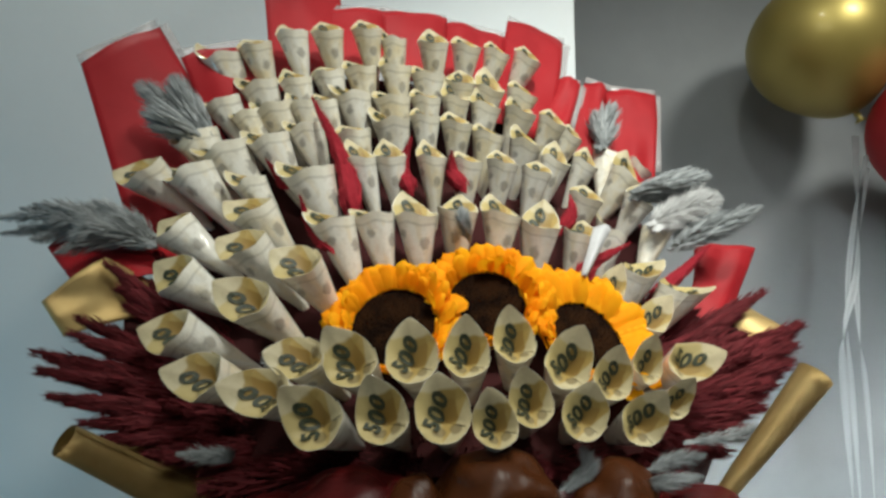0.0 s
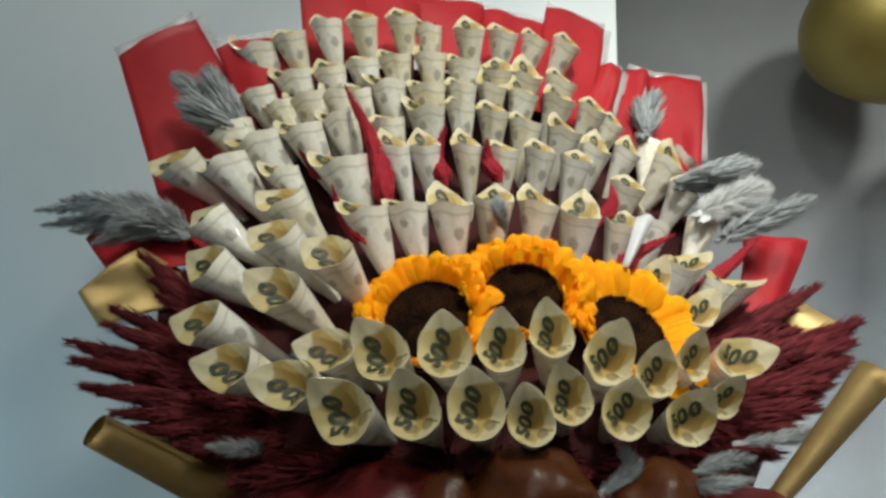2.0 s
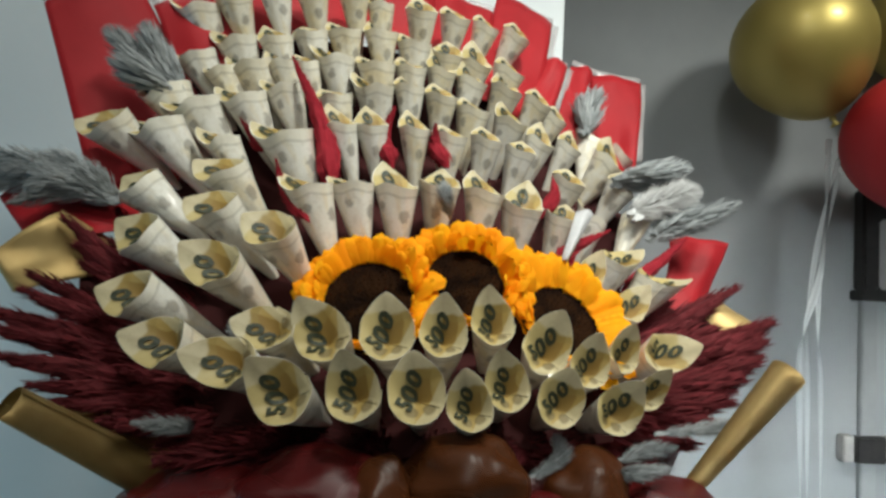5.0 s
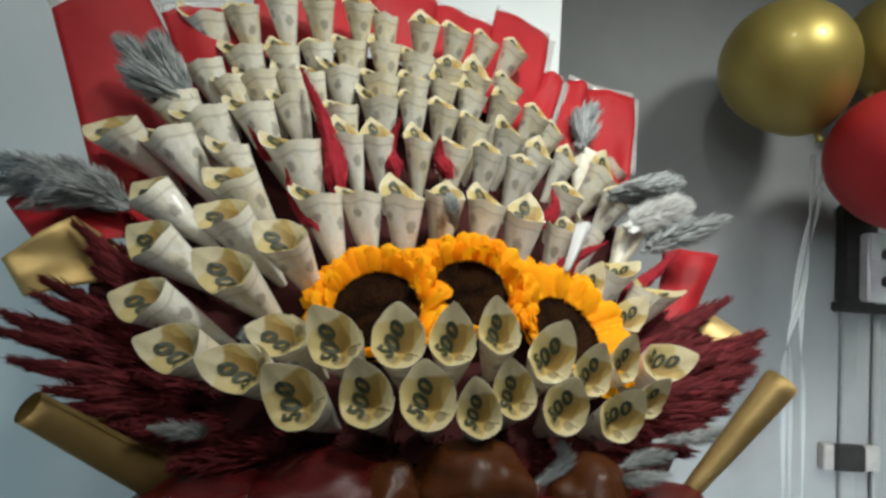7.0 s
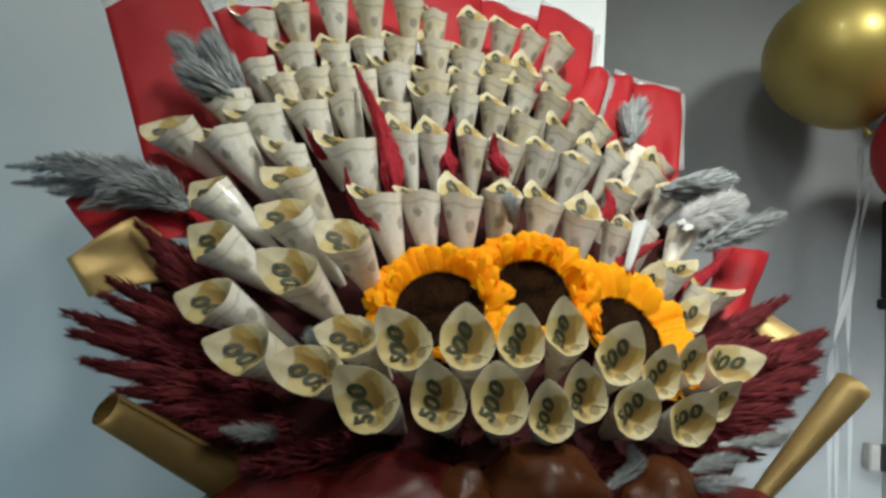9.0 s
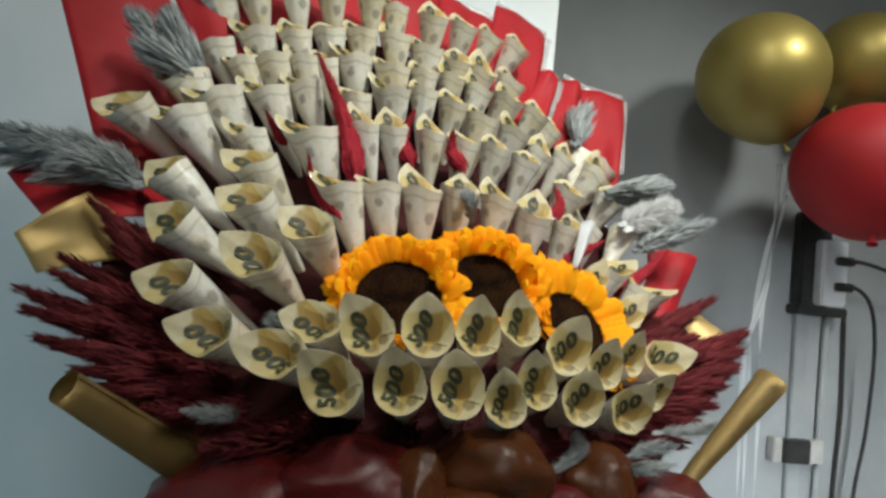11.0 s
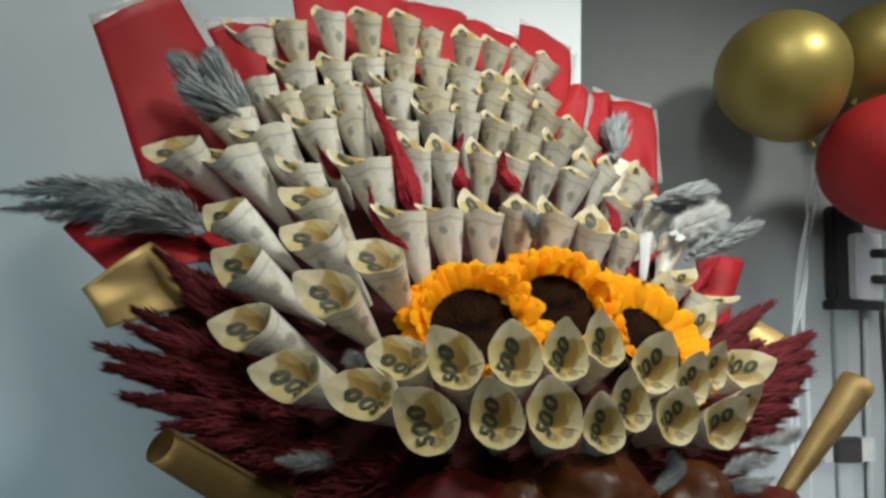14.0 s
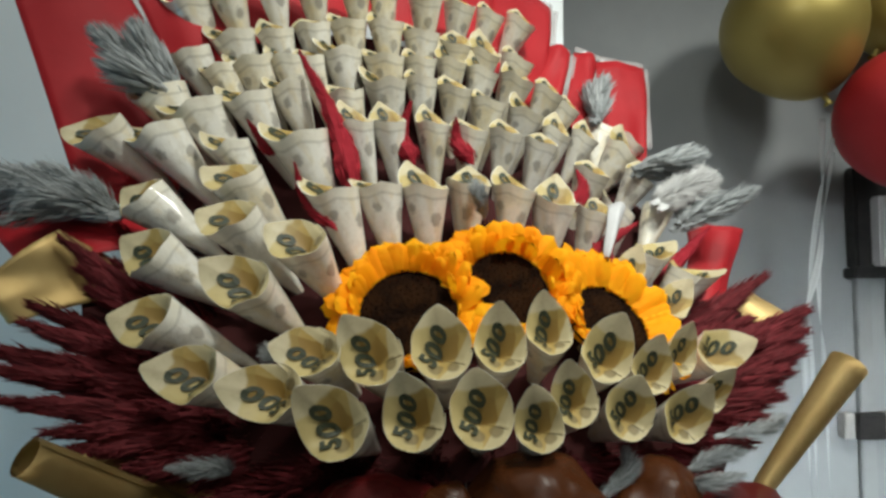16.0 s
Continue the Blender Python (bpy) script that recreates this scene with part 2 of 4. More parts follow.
def box(x0, x1, y0, y1, z0, z1, bevel=0.0):
    bm = bmesh.new()
    bmesh.ops.create_cube(bm, size=1, matrix=Matrix.Translation(((x0 + x1) / 2, (y0 + y1) / 2, (z0 + z1) / 2)) @ Matrix.Diagonal((x1 - x0, y1 - y0, z1 - z0, 1)))
    if bevel:
        bmesh.ops.bevel(bm, geom=bm.edges[:], offset=bevel, segments=2, affect="EDGES")
    return bm


def thing(name, place, label, category, group="", kind=""):
    ob = new(name)
    ob.location = place
    ob.empty_display_size = 0.05
    return tagged(ob, label, category, group, kind)


def smooth_path(points, steps=8):
    """Points along a smooth line through those given."""
    p = [Vector(q) for q in points]
    p = [2 * p[0] - p[1], *p, 2 * p[-1] - p[-2]]
    out = []
    for a, b, c, d in zip(p, p[1:], p[2:], p[3:]):
        for i in range(steps):
            t = i / steps
            out.append(0.5 * (2 * b + (c - a) * t + (2 * a - 5 * b + 4 * c - d) * t * t + (3 * b - a - 3 * c + d) * t ** 3))
    return out + [p[-2]]


def tube(points, radius, sides=8, bm=None, taper=None):
    bm = bm or bmesh.new()
    rings = []
    for i, p in enumerate(points):
        d = (points[min(i + 1, len(points) - 1)] - points[max(i - 1, 0)]).normalized()
        side = d.cross(Vector((0.31, 0.9, 0.2))).normalized()
        up = side.cross(d)
        r = radius * (taper(i / (len(points) - 1)) if taper else 1)
        rings.append([bm.verts.new(p + (side * math.cos(a) + up * math.sin(a)) * r) for a in (k * 2 * math.pi / sides for k in range(sides))])
    for a, b in zip(rings, rings[1:]):
        for k in range(sides):
            bm.faces.new((a[k], a[(k + 1) % sides], b[(k + 1) % sides], b[k]))
    bm.faces.new(rings[0][::-1]), bm.faces.new(rings[-1])
    return bm


def sheet(corners, bulge=0.0, wave=0.0, thick=0.0012, n=14, seed=0):
    """A sheet of paper between four corners, in order round it, that bulges and waves along its normal."""
    a, b, c, d = (Vector(q) for q in corners)
    normal = (b - a).cross(d - a).normalized()
    if normal.y > 0:
        normal = -normal
    bm = bmesh.new()
    layers = []
    for off in (0, thick):
        grid = []
        for i in range(n + 1):
            row = []
            for j in range(n + 1):
                u, v = i / n, j / n
                p = a.lerp(b, u).lerp(d.lerp(c, u), v)
                h = bulge * math.sin(math.pi * u) + wave * noise.noise((u * 2.3 + seed * 7.1, v * 1.7, seed * 3.3))
                row.append(bm.verts.new(p + normal * (h - off)))
            grid.append(row)
        layers.append(grid)
    for k, g in enumerate(layers):
        for i in range(n):
            for j in range(n):
                q = (g[i][j], g[i + 1][j], g[i + 1][j + 1], g[i][j + 1])
                bm.faces.new(q if k == 0 else q[::-1])
    rim = lambda g: [g[i][0] for i in range(n)] + [g[n][j] for j in range(n)] + [g[i][n] for i in range(n, 0, -1)] + [g[0][j] for j in range(n, 0, -1)]
    o, p = rim(layers[0]), rim(layers[1])
    for k in range(len(o)):
        m = (k + 1) % len(o)
        bm.faces.new((o[k], p[k], p[m], o[m]))
    return bm


# ---- room ----
WALL_Y = 2.04
ROOM = [
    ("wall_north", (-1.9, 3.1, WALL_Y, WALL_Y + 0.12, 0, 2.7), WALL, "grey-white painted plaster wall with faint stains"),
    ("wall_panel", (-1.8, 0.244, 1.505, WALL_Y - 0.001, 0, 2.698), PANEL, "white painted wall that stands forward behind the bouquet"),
    ("wall_south", (-1.9, 3.1, -2.62, -2.5, 0, 2.7), WALL, "plain painted plaster wall behind the camera"),
    ("wall_west", (-1.92, -1.8, -2.5, WALL_Y, 0, 2.7), WALL, "plain painted plaster side wall"),
    ("wall_east", (3.0, 3.12, -2.5, WALL_Y, 0, 2.7), WALL, "plain painted plaster side wall"),
    ("floor", (-1.92, 3.12, -2.62, WALL_Y + 0.12, -0.1, 0), FLOOR, "plain grey floor"),
    ("ceiling", (-1.92, 3.12, -2.62, WALL_Y + 0.12, 2.7, 2.8), CEIL, "plain white ceiling"),
]
for name, dims, mat, label in ROOM:
    tagged(part(name, box(*dims), mat, smooth=False), label, name.split("_")[0], kind="structure")

# ---- table under the bouquet ----
table = thing("table", (0.05, 1.25, 0), "plain dark wooden table under the bouquet", "table")
part("tabletop", box(-0.55, 0.55, -0.3, 0.245, 0.72, 0.75, 0.004), TABLE, table, smooth=False)
for sx in (-0.5, 0.5):
    for sy in (-0.25, 0.20):
        part("leg", box(sx - 0.025, sx + 0.025, sy - 0.025, sy + 0.025, 0, 0.72, 0.003), TABLE, table, smooth=False)

# ---- the bouquet ----
CORE = Vector((0.03, 1.32, 1.06))
bouquet = thing("money_bouquet", (0, 0, 0), "large fan-shaped bouquet of rolled yellow banknotes, sunflowers and dark plumes", "bouquet")


def dome(x, z):
    """How far back the front of the bouquet lies at a breadth and a height."""
    h = z - 1.3
    return 1.036 + 0.317 * x + 1.015 * h + 0.95 * x * x + 0.587 * x * h + 0.195 * h * h - 0.278 * x * x * h - 3.145 * h ** 3


def root(x):
    """Where the rolled notes at a breadth spring from."""
    return Vector((0.03 + 0.5 * max(0.0, x), 1.27 - (0.75 * max(0.0, -x - 0.08) if x < 0 else 0.2 * x), 0.87 + 0.55 * abs(x)))


def on_dome(x, z, sink=0.0):
    p = Vector((x, dome(x, z), z))
    return p.lerp(CORE, sink)


# rolled notes
CONE_LEN, CONE_R = 0.125, 0.026
SEAM, OVER = -math.pi * 2 / 3, math.pi / 6


def rim_point(phi, flare, ext, point):
    """The rim of a roll: a flared circle whose one corner stands out and up."""
    w = math.atan2(math.sin(phi), math.cos(phi))
    k = (1 - abs(w) / math.pi) ** 2
    corner = max(0.0, 1 - abs(w) / 1.25)
    r = CONE_R * (1 + flare * k + 0.12 * corner)
    lip = 0.006 * max(0.0, 1 - abs(w - 2.2) / 0.7) - 0.004 * max(0.0, 1 - abs(w + 1.9) / 0.7)
    return Vector((math.cos(phi) * r, math.sin(phi) * r * (1 - 0.10 * k), CONE_LEN + ext * k + point * corner + lip))


def dish(rim, v, spiral=1.0):
    """The inner turn of the roll, which closes the mouth not far below its rim."""
    hollow = 0.013 * (1 - v) ** 1.2
    return Vector((rim.x * v * spiral, rim.y * v * spiral, rim.z * v + CONE_LEN * (1 - v) - hollow))


def cone_mesh(name, flare, ext, point, dent, seed):
    """A banknote rolled into a cone along +z with its apex at the origin and its pointed corner towards +x."""
    bm = bmesh.new()
    uv = bm.loops.layers.uv.new("UVMap")
    n, m = 60, 10
    grids = []
    for side in (0, 1):
        g = []
        for i in range(n + 1):
            s = i / n
            phi = SEAM + s * (2 * math.pi + OVER)
            rim = rim_point(phi, flare, ext, point)
            row = []
            for j in range(m + 1):
                v = 0.10 + 0.90 * j / m if side == 0 else 0.02 + 0.98 * j / m
                crease = noise.noise((math.cos(phi) * 1.6 + seed * 5, math.sin(phi) * 1.6, v * 2.2 + seed))
                wob = 1 + dent * crease + 0.5 * dent * abs(noise.noise((s * 9, v * 1.5, seed * 3.1)))
                lip = 1 + (0.035 if flare < 0.2 else 0.0) * max(0.0, (v - 0.88) / 0.12)
                spiral = 1 + 0.07 * s - 0.008 * side
                if side:
                    p = dish(rim, v, spiral * (1 + (wob - 1) * v))
                else:
                    p = Vector((rim.x * v * wob * spiral * lip, rim.y * v * wob * spiral * lip, rim.z * v))
                if j == m:
                    p.z += 0.0025 * noise.noise((s * 8, seed * 2.7, 1.3))
                row.append((bm.verts.new(p), p.x / 0.052 + 0.5 if side else s, p.y / 0.052 + 0.5 if side else v))
            g.append(row)
        grids.append(g)
    for side, g in enumerate(grids):
        for i in range(n):
            for j in range(m):
                q = [g[i][j], g[i + 1][j], g[i + 1][j + 1], g[i][j + 1]]
                if side:
                    q = q[::-1]
                f = bm.faces.new([e[0] for e in q])
                f.material_index = side
                f.smooth = True
                for loop, e in zip(f.loops, q):
                    loop[uv].uv = (e[1], e[2])
    o, q = grids
    for i in range(n):
        f = bm.faces.new([bm.verts.new(e[0].co) for e in (o[i][m], o[i + 1][m], q[i + 1][m], q[i][m])])
        for loop in f.loops:
            loop[uv].uv = (i / n, 1.0)
    for i in (0, n):
        for j in range(m):
            f = bm.faces.new((o[i][j][0], o[i][j + 1][0], q[i][j + 1][0], q[i][j][0]))
            for loop in f.loops:
                loop[uv].uv = (i / n, 0.9)
    me = bpy.data.meshes.new(name)
    bm.to_mesh(me)
    bm.free()
    me.materials.append(BACK), me.materials.append(FRONT)
    return me


def numeral_mesh(flare, ext, point):
    """The figure 500 laid on the inside of the cone below its rim, running towards the pointed corner."""
    cu = bpy.data.curves.new("numeral", "FONT")
    cu.body, cu.size, cu.extrude, cu.offset = "500", 0.0215, 0.0, 0.0010
    cu.space_character = 1.15
    ob = new("numeral", cu)
    me = bpy.data.meshes.new_from_object(ob)
    bpy.data.objects.remove(ob)
    bm = bmesh.new()
    bm.from_mesh(me)
    bmesh.ops.triangulate(bm, faces=bm.faces[:])
    bmesh.ops.subdivide_edges(bm, edges=[e for e in bm.edges if e.calc_length() > 0.004], cuts=1)
    along, out = Vector((0.90, -0.43)), Vector((0.43, 0.90))
    for v in bm.verts:
        p = Vector((-0.014, 0.0080)) + along * v.co.x + out * v.co.y
        phi = math.atan2(p.y, p.x)
        rim = rim_point(phi, flare, ext, point)
        k = min(0.965, p.length / math.hypot(rim.x, rim.y))
        v.co = dish(rim, k) + Vector((0, 0, 0.0022))
    bm.to_mesh(me)
    bm.free()
    me.materials.clear()
    me.materials.append(INK)
    return me


def cone_set(*shapes):
    return [(cone_mesh("note_cone", fl, ex, po, de, q + 1), numeral_mesh(fl, ex, po)) for q, (fl, ex, po, de) in enumerate(shapes)]


OPEN_CONES = cone_set((0.34, 0.024, 0.010, 0.05), (0.30, 0.020, 0.008, 0.07), (0.38, 0.028, 0.011, 0.06), (0.33, 0.022, 0.012, 0.08))
TALL_CONES = cone_set((0.10, 0.016, 0.016, 0.05), (0.06, 0.012, 0.010, 0.07), (0.14, 0.018, 0.020, 0.06), (0.08, 0.010, 0.014, 0.10), (0.12, 0.014, 0.005, 0.08))
chooser = random.Random(5)


def place_note(mouth, axis, tip, r, kinds, fill):
    axis = axis.normalized()
    tip = (tip - axis * tip.dot(axis)).normalized()
    side = axis.cross(tip)
    k = r / CONE_R * fill
    long = max(0.9, min(1.12, k))
    base = mouth - axis * CONE_LEN * long
    m = Matrix(((tip.x * k, side.x * k, axis.x * long, base.x), (tip.y * k, side.y * k, axis.y * long, base.y), (tip.z * k, side.z * k, axis.z * long, base.z), (0, 0, 0, 1)))
    me, num = chooser.choice(kinds)
    cone = shared("note_cone", me, m, bouquet)
    cone["label"] = "rolled yellow banknote with a pale outer side"
    shared("numeral", num, Matrix.Identity(4), cone)


def open_row(*cones, back=0.0):
    """Notes whose mouths face the room: breadth, height, mouth radius, and the way the pointed corner points, in degrees from the right."""
    for x, z, r, turn in cones:
        mouth = on_dome(x, z) + Vector((0.3 * x, 1, 0.08)) * back
        a = radians(turn)
        place_note(mouth, mouth - root(x), Vector((math.cos(a), 0.15, math.sin(a))), r, OPEN_CONES, 0.89)


def tall_row(*cones):
    """Notes that stand up behind one another with the pointed corner at the back: breadth, height, mouth radius, sideways lean of the corner."""
    for x, z, r, lean in cones:
        up = z - 1.31
        fan = x * (0.9 + 7 * up) + 1.5 * x * x if x > 0 else x * (3.0 - 6.5 * up)
        axis = Vector((fan, -(0.13 + 0.72 * up) * (1 + 0.3 * chooser.uniform(-1, 1)), 1))
        place_note(on_dome(x, z), axis, Vector((lean, math.sqrt(1 - lean * lean), 0.0)), r, TALL_CONES, 0.96)


tall_row(
    (-0.323, 1.577, 0.028, -0.90), (-0.276, 1.595, 0.024, -0.57), (-0.222, 1.614, 0.023, -0.55), (-0.171, 1.619, 0.024, -0.37), (-0.114, 1.627, 0.023, -0.41), (-0.075, 1.615, 0.020, -0.79), (-0.016, 1.621, 0.024, -0.21), (0.036, 1.625, 0.023, -0.56), (0.086, 1.625, 0.022, -0.60), (0.140, 1.630, 0.025, -0.48))
tall_row(
    (-0.262, 1.528, 0.028, -0.90), (-0.210, 1.535, 0.023, -0.50), (-0.166, 1.550, 0.023, -0.41), (-0.121, 1.560, 0.024, -0.77), (-0.071, 1.568, 0.024, -0.47), (-0.023, 1.560, 0.025, -0.70), (0.025, 1.556, 0.024, -0.07), (0.072, 1.553, 0.024, -0.46), (0.127, 1.555, 0.026, -0.62))
tall_row(
    (-0.310, 1.499, 0.026, -0.88), (-0.269, 1.476, 0.021, -0.90), (-0.235, 1.490, 0.028, -0.81), (-0.192, 1.495, 0.022, -0.62), (-0.165, 1.497, 0.019, -0.56), (-0.127, 1.510, 0.026, -0.90), (-0.072, 1.510, 0.026, -0.79), (-0.025, 1.517, 0.022, -0.59), (0.019, 1.523, 0.022, -0.56), (0.064, 1.515, 0.024, -0.55), (0.121, 1.519, 0.026, -0.47), (0.176, 1.508, 0.025, -0.46), (0.205, 1.485, 0.020, -0.45))
tall_row(
    (-0.332, 1.439, 0.030, -0.90), (-0.285, 1.418, 0.032, -0.90), (-0.228, 1.432, 0.028, -0.90), (-0.185, 1.452, 0.024, -0.88), (-0.118, 1.446, 0.022, -0.67), (-0.070, 1.470, 0.027, -0.90), (-0.024, 1.480, 0.021, -0.56), (0.021, 1.474, 0.023, -0.52), (0.067, 1.459, 0.024, -0.63), (0.124, 1.455, 0.026, -0.65))
tall_row(
    (-0.318, 1.382, 0.030, -0.90), (-0.233, 1.364, 0.020, -0.90), (-0.163, 1.376, 0.032, -0.90), (-0.102, 1.400, 0.020, -0.54), (-0.066, 1.405, 0.021, -0.24), (-0.012, 1.408, 0.020, -0.43), (0.034, 1.405, 0.022, -0.47), (0.085, 1.409, 0.022, -0.38), (0.134, 1.401, 0.022, 0.04), (0.167, 1.425, 0.022, -0.27), (0.220, 1.431, 0.021, -0.29), (0.296, 1.422, 0.030, -0.52), (0.340, 1.453, 0.025, -0.35), (0.304, 1.373, 0.024, -0.14), (0.204, 1.364, 0.024, -0.10))
tall_row(
    (-0.119, 1.307, 0.026, -0.90), (-0.074, 1.315, 0.024, -0.89), (-0.026, 1.316, 0.025, -0.51), (0.023, 1.326, 0.024, 0.11), (0.077, 1.323, 0.025, -0.49), (0.125, 1.310, 0.026, 0.18), (0.179, 1.302, 0.021, 0.24))
place_note(Vector((-0.380, 1.095, 1.386)), Vector((-0.62, -0.50, 0.62)), Vector((-0.90, 0.10, 0.10)), 0.030, OPEN_CONES, 0.89)
open_row(
    (-0.306, 1.301, 0.027, 147), (-0.216, 1.323, 0.028, 149), (-0.209, 1.277, 0.028, 157), (-0.278, 1.243, 0.027, 150), (-0.185, 1.214, 0.026, 151), (-0.142, 1.253, 0.026, 151), (-0.259, 1.186, 0.026, 172), (-0.212, 1.145, 0.025, 174), (-0.148, 1.132, 0.024, 179), (-0.120, 1.161, 0.023, 181))
open_row(
    (-0.073, 1.156, 0.025, 126), (-0.018, 1.159, 0.026, 93), (0.033, 1.160, 0.023, 88), (0.081, 1.170, 0.022, 99), (0.133, 1.148, 0.024, 66), (0.179, 1.132, 0.021, 77), (0.223, 1.142, 0.018, 84), (0.278, 1.143, 0.024, 7))
open_row(
    (-0.099, 1.109, 0.026, 134), (-0.041, 1.111, 0.024, 104), (0.012, 1.111, 0.026, 97), (0.059, 1.101, 0.021, 103), (0.093, 1.116, 0.022, 105), (0.143, 1.103, 0.023, 73), (0.204, 1.093, 0.023, 55), (0.248, 1.106, 0.016, 68))
open_row(
    (0.272, 1.453, 0.026, 120), (0.236, 1.307, 0.023, 96), (0.320, 1.317, 0.023, 60), (0.254, 1.187, 0.020, 47), (0.206, 1.222, 0.018, 63), (0.260, 1.249, 0.024, 35), (0.313, 1.223, 0.029, 338), back=0.035)

# dark wine-red sheet added to fill the gaps behind the notes
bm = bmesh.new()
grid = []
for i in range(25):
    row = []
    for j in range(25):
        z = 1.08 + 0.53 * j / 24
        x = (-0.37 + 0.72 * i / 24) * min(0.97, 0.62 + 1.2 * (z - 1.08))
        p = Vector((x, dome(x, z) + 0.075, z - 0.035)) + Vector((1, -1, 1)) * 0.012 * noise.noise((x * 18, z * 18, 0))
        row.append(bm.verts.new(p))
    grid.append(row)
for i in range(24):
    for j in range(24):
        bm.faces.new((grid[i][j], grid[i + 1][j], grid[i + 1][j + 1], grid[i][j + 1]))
part("gap_sheet", bm, GAP_SHEET, bouquet, "dark wine-red sheet added to fill the gaps between the notes")


# sunflowers
def sunflower(centre, face, radius, disc, seed, cut=-90, raised=1.0):
    """A sunflower whose disc faces along face; its petals are crushed short on one side."""
    rng = random.Random(seed)
    z = Vector(face).normalized()
    x = Vector((0, 0, 1)).cross(z).normalized()
    m = Matrix.Translation(centre) @ Matrix((x, z.cross(x), z)).transposed().to_4x4()
    head = part("sunflower", tube([Vector((0, 0, -0.012)), Vector((0, 0, -0.05)), Vector((0, 0.01, -0.16))], 0.006), STEM, bouquet, "orange-yellow sunflower with a dark brown disc")
    head.matrix_basis = m
    bm = bmesh.new()
    rings = 9
    prev = None
    for i in range(rings + 1):
        r = disc * 1.04 * i / rings
        h = 0.010 * math.cos(r / disc * 1.4) - (0.006 * math.exp(-(r / disc * 3) ** 2))
        ring = [bm.verts.new((math.cos(a) * r, math.sin(a) * r, h + rng.uniform(-0.0012, 0.0012))) for a in (k * 2 * math.pi / 40 for k in range(40))] if i else [bm.verts.new((0, 0, h))]
        if prev:
            for k in range(40):
                if len(prev) == 1:
                    bm.faces.new((prev[0], ring[k], ring[(k + 1) % 40]))
                else:
                    bm.faces.new((prev[k], ring[k], ring[(k + 1) % 40], prev[(k + 1) % 40]))
        prev = ring
    for k in range(260):
        a, r = k * 2.39996, disc * math.sqrt(k / 260)
        c = Vector((math.cos(a) * r, math.sin(a) * r, 0.010 * math.cos(r / disc * 1.4) - 0.006 * math.exp(-(r / disc * 3) ** 2)))
        s = 0.0022
        tip = bm.verts.new(c + Vector((0, 0, 0.004)))
        q = [bm.verts.new(c + Vector((math.cos(b) * s, math.sin(b) * s, -0.001))) for b in (0, 2.1, 4.2)]
        for i in range(3):
            bm.faces.new((q[i], q[(i + 1) % 3], tip))
    part("disc", bm, SEED, head, "dark brown seed disc")
    bm = bmesh.new()
    inner = [bm.verts.new((math.cos(k * math.pi / 18) * disc * 0.9, math.sin(k * math.pi / 18) * disc * 0.9, 0.0)) for k in range(36)]
    crushed = lambda a: max(0.0, math.cos(a - radians(cut)))
    short = lambda k: 1 - 0.9 * crushed(k * math.pi / 18)
    outer = [bm.verts.new((math.cos(k * math.pi / 18) * (disc + 0.016 * short(k) + 0.003 * (k % 2)), math.sin(k * math.pi / 18) * (disc + 0.016 * short(k)), -0.001)) for k in range(36)]
    for k in range(36):
        bm.faces.new((inner[k], outer[k], outer[(k + 1) % 36], inner[(k + 1) % 36]))
    bmesh.ops.solidify(bm, geom=bm.faces[:], thickness=0.0015)
    part("collar", bm, PETAL, head)
    for layer, count in ((0, 34), (1, 30), (2, 24)):
        for k in range(count):
            a = (k + 0.5 * layer + rng.uniform(-0.3, 0.3)) * 2 * math.pi / count
            length = ((radius - disc) * rng.uniform(0.85, 1.15) + 0.012) * (1 - 0.80 * crushed(a)) * (1 - 0.13 * layer)
            wide = rng.uniform(0.0075, 0.0115)
            lift = rng.uniform(0.05, 0.30) + rng.uniform(0.25, 0.75) * layer * raised
            curl = rng.uniform(-0.5, 1.0)
            fold = rng.uniform(0.15, 0.65)
            bm = bmesh.new()
            g = []
            for i in range(9):
                t = i / 8
                w = wide * min(1, 0.6 + t * 1.1) * math.sqrt(max(0.0, 1 - max(0, (t - 0.66) / 0.34) ** 2.6)) + 0.0007
                out = disc - 0.008 + length * (t * math.cos(lift) + 0.22 * curl * t * t * math.sin(lift))
                up = 0.004 + length * (t * math.sin(lift) - 0.30 * curl * t * t)
                row = []
                for j in range(7):
                    s = j / 3 - 1
                    ridge = fold * w * (1 - abs(s) ** 1.5) + 0.0009 * math.sin(s * 9 + k * 1.7)
                    row.append(bm.verts.new((out + 0.0012 * math.sin(s * 7 + k), s * w, up + ridge + rng.uniform(-0.0005, 0.0005))))
                g.append(row)
            for i in range(8):
                for j in range(6):
                    bm.faces.new((g[i][j], g[i + 1][j], g[i + 1][j + 1], g[i][j + 1]))
            leaf = part("petal", bm, PETAL, head)
            leaf.matrix_basis = pose(0, 0, 0.0015 * layer, 0, 0, math.degrees(a)) @ pose(0, 0, 0, rng.uniform(-22, 22), 0, rng.uniform(-8, 8))


sunflower(Vector((-0.043, 0.985, 1.186)), (-0.08, -1.0, 0.62), 0.079, 0.055, 1)
sunflower(Vector((0.056, 1.020, 1.209)), (0.08, -1.0, 0.58), 0.076, 0.051, 2)
sunflower(Vector((0.166, 1.030, 1.172)), (0.62, -1.0, 0.85), 0.090, 0.054, 3, -150, 0.55)


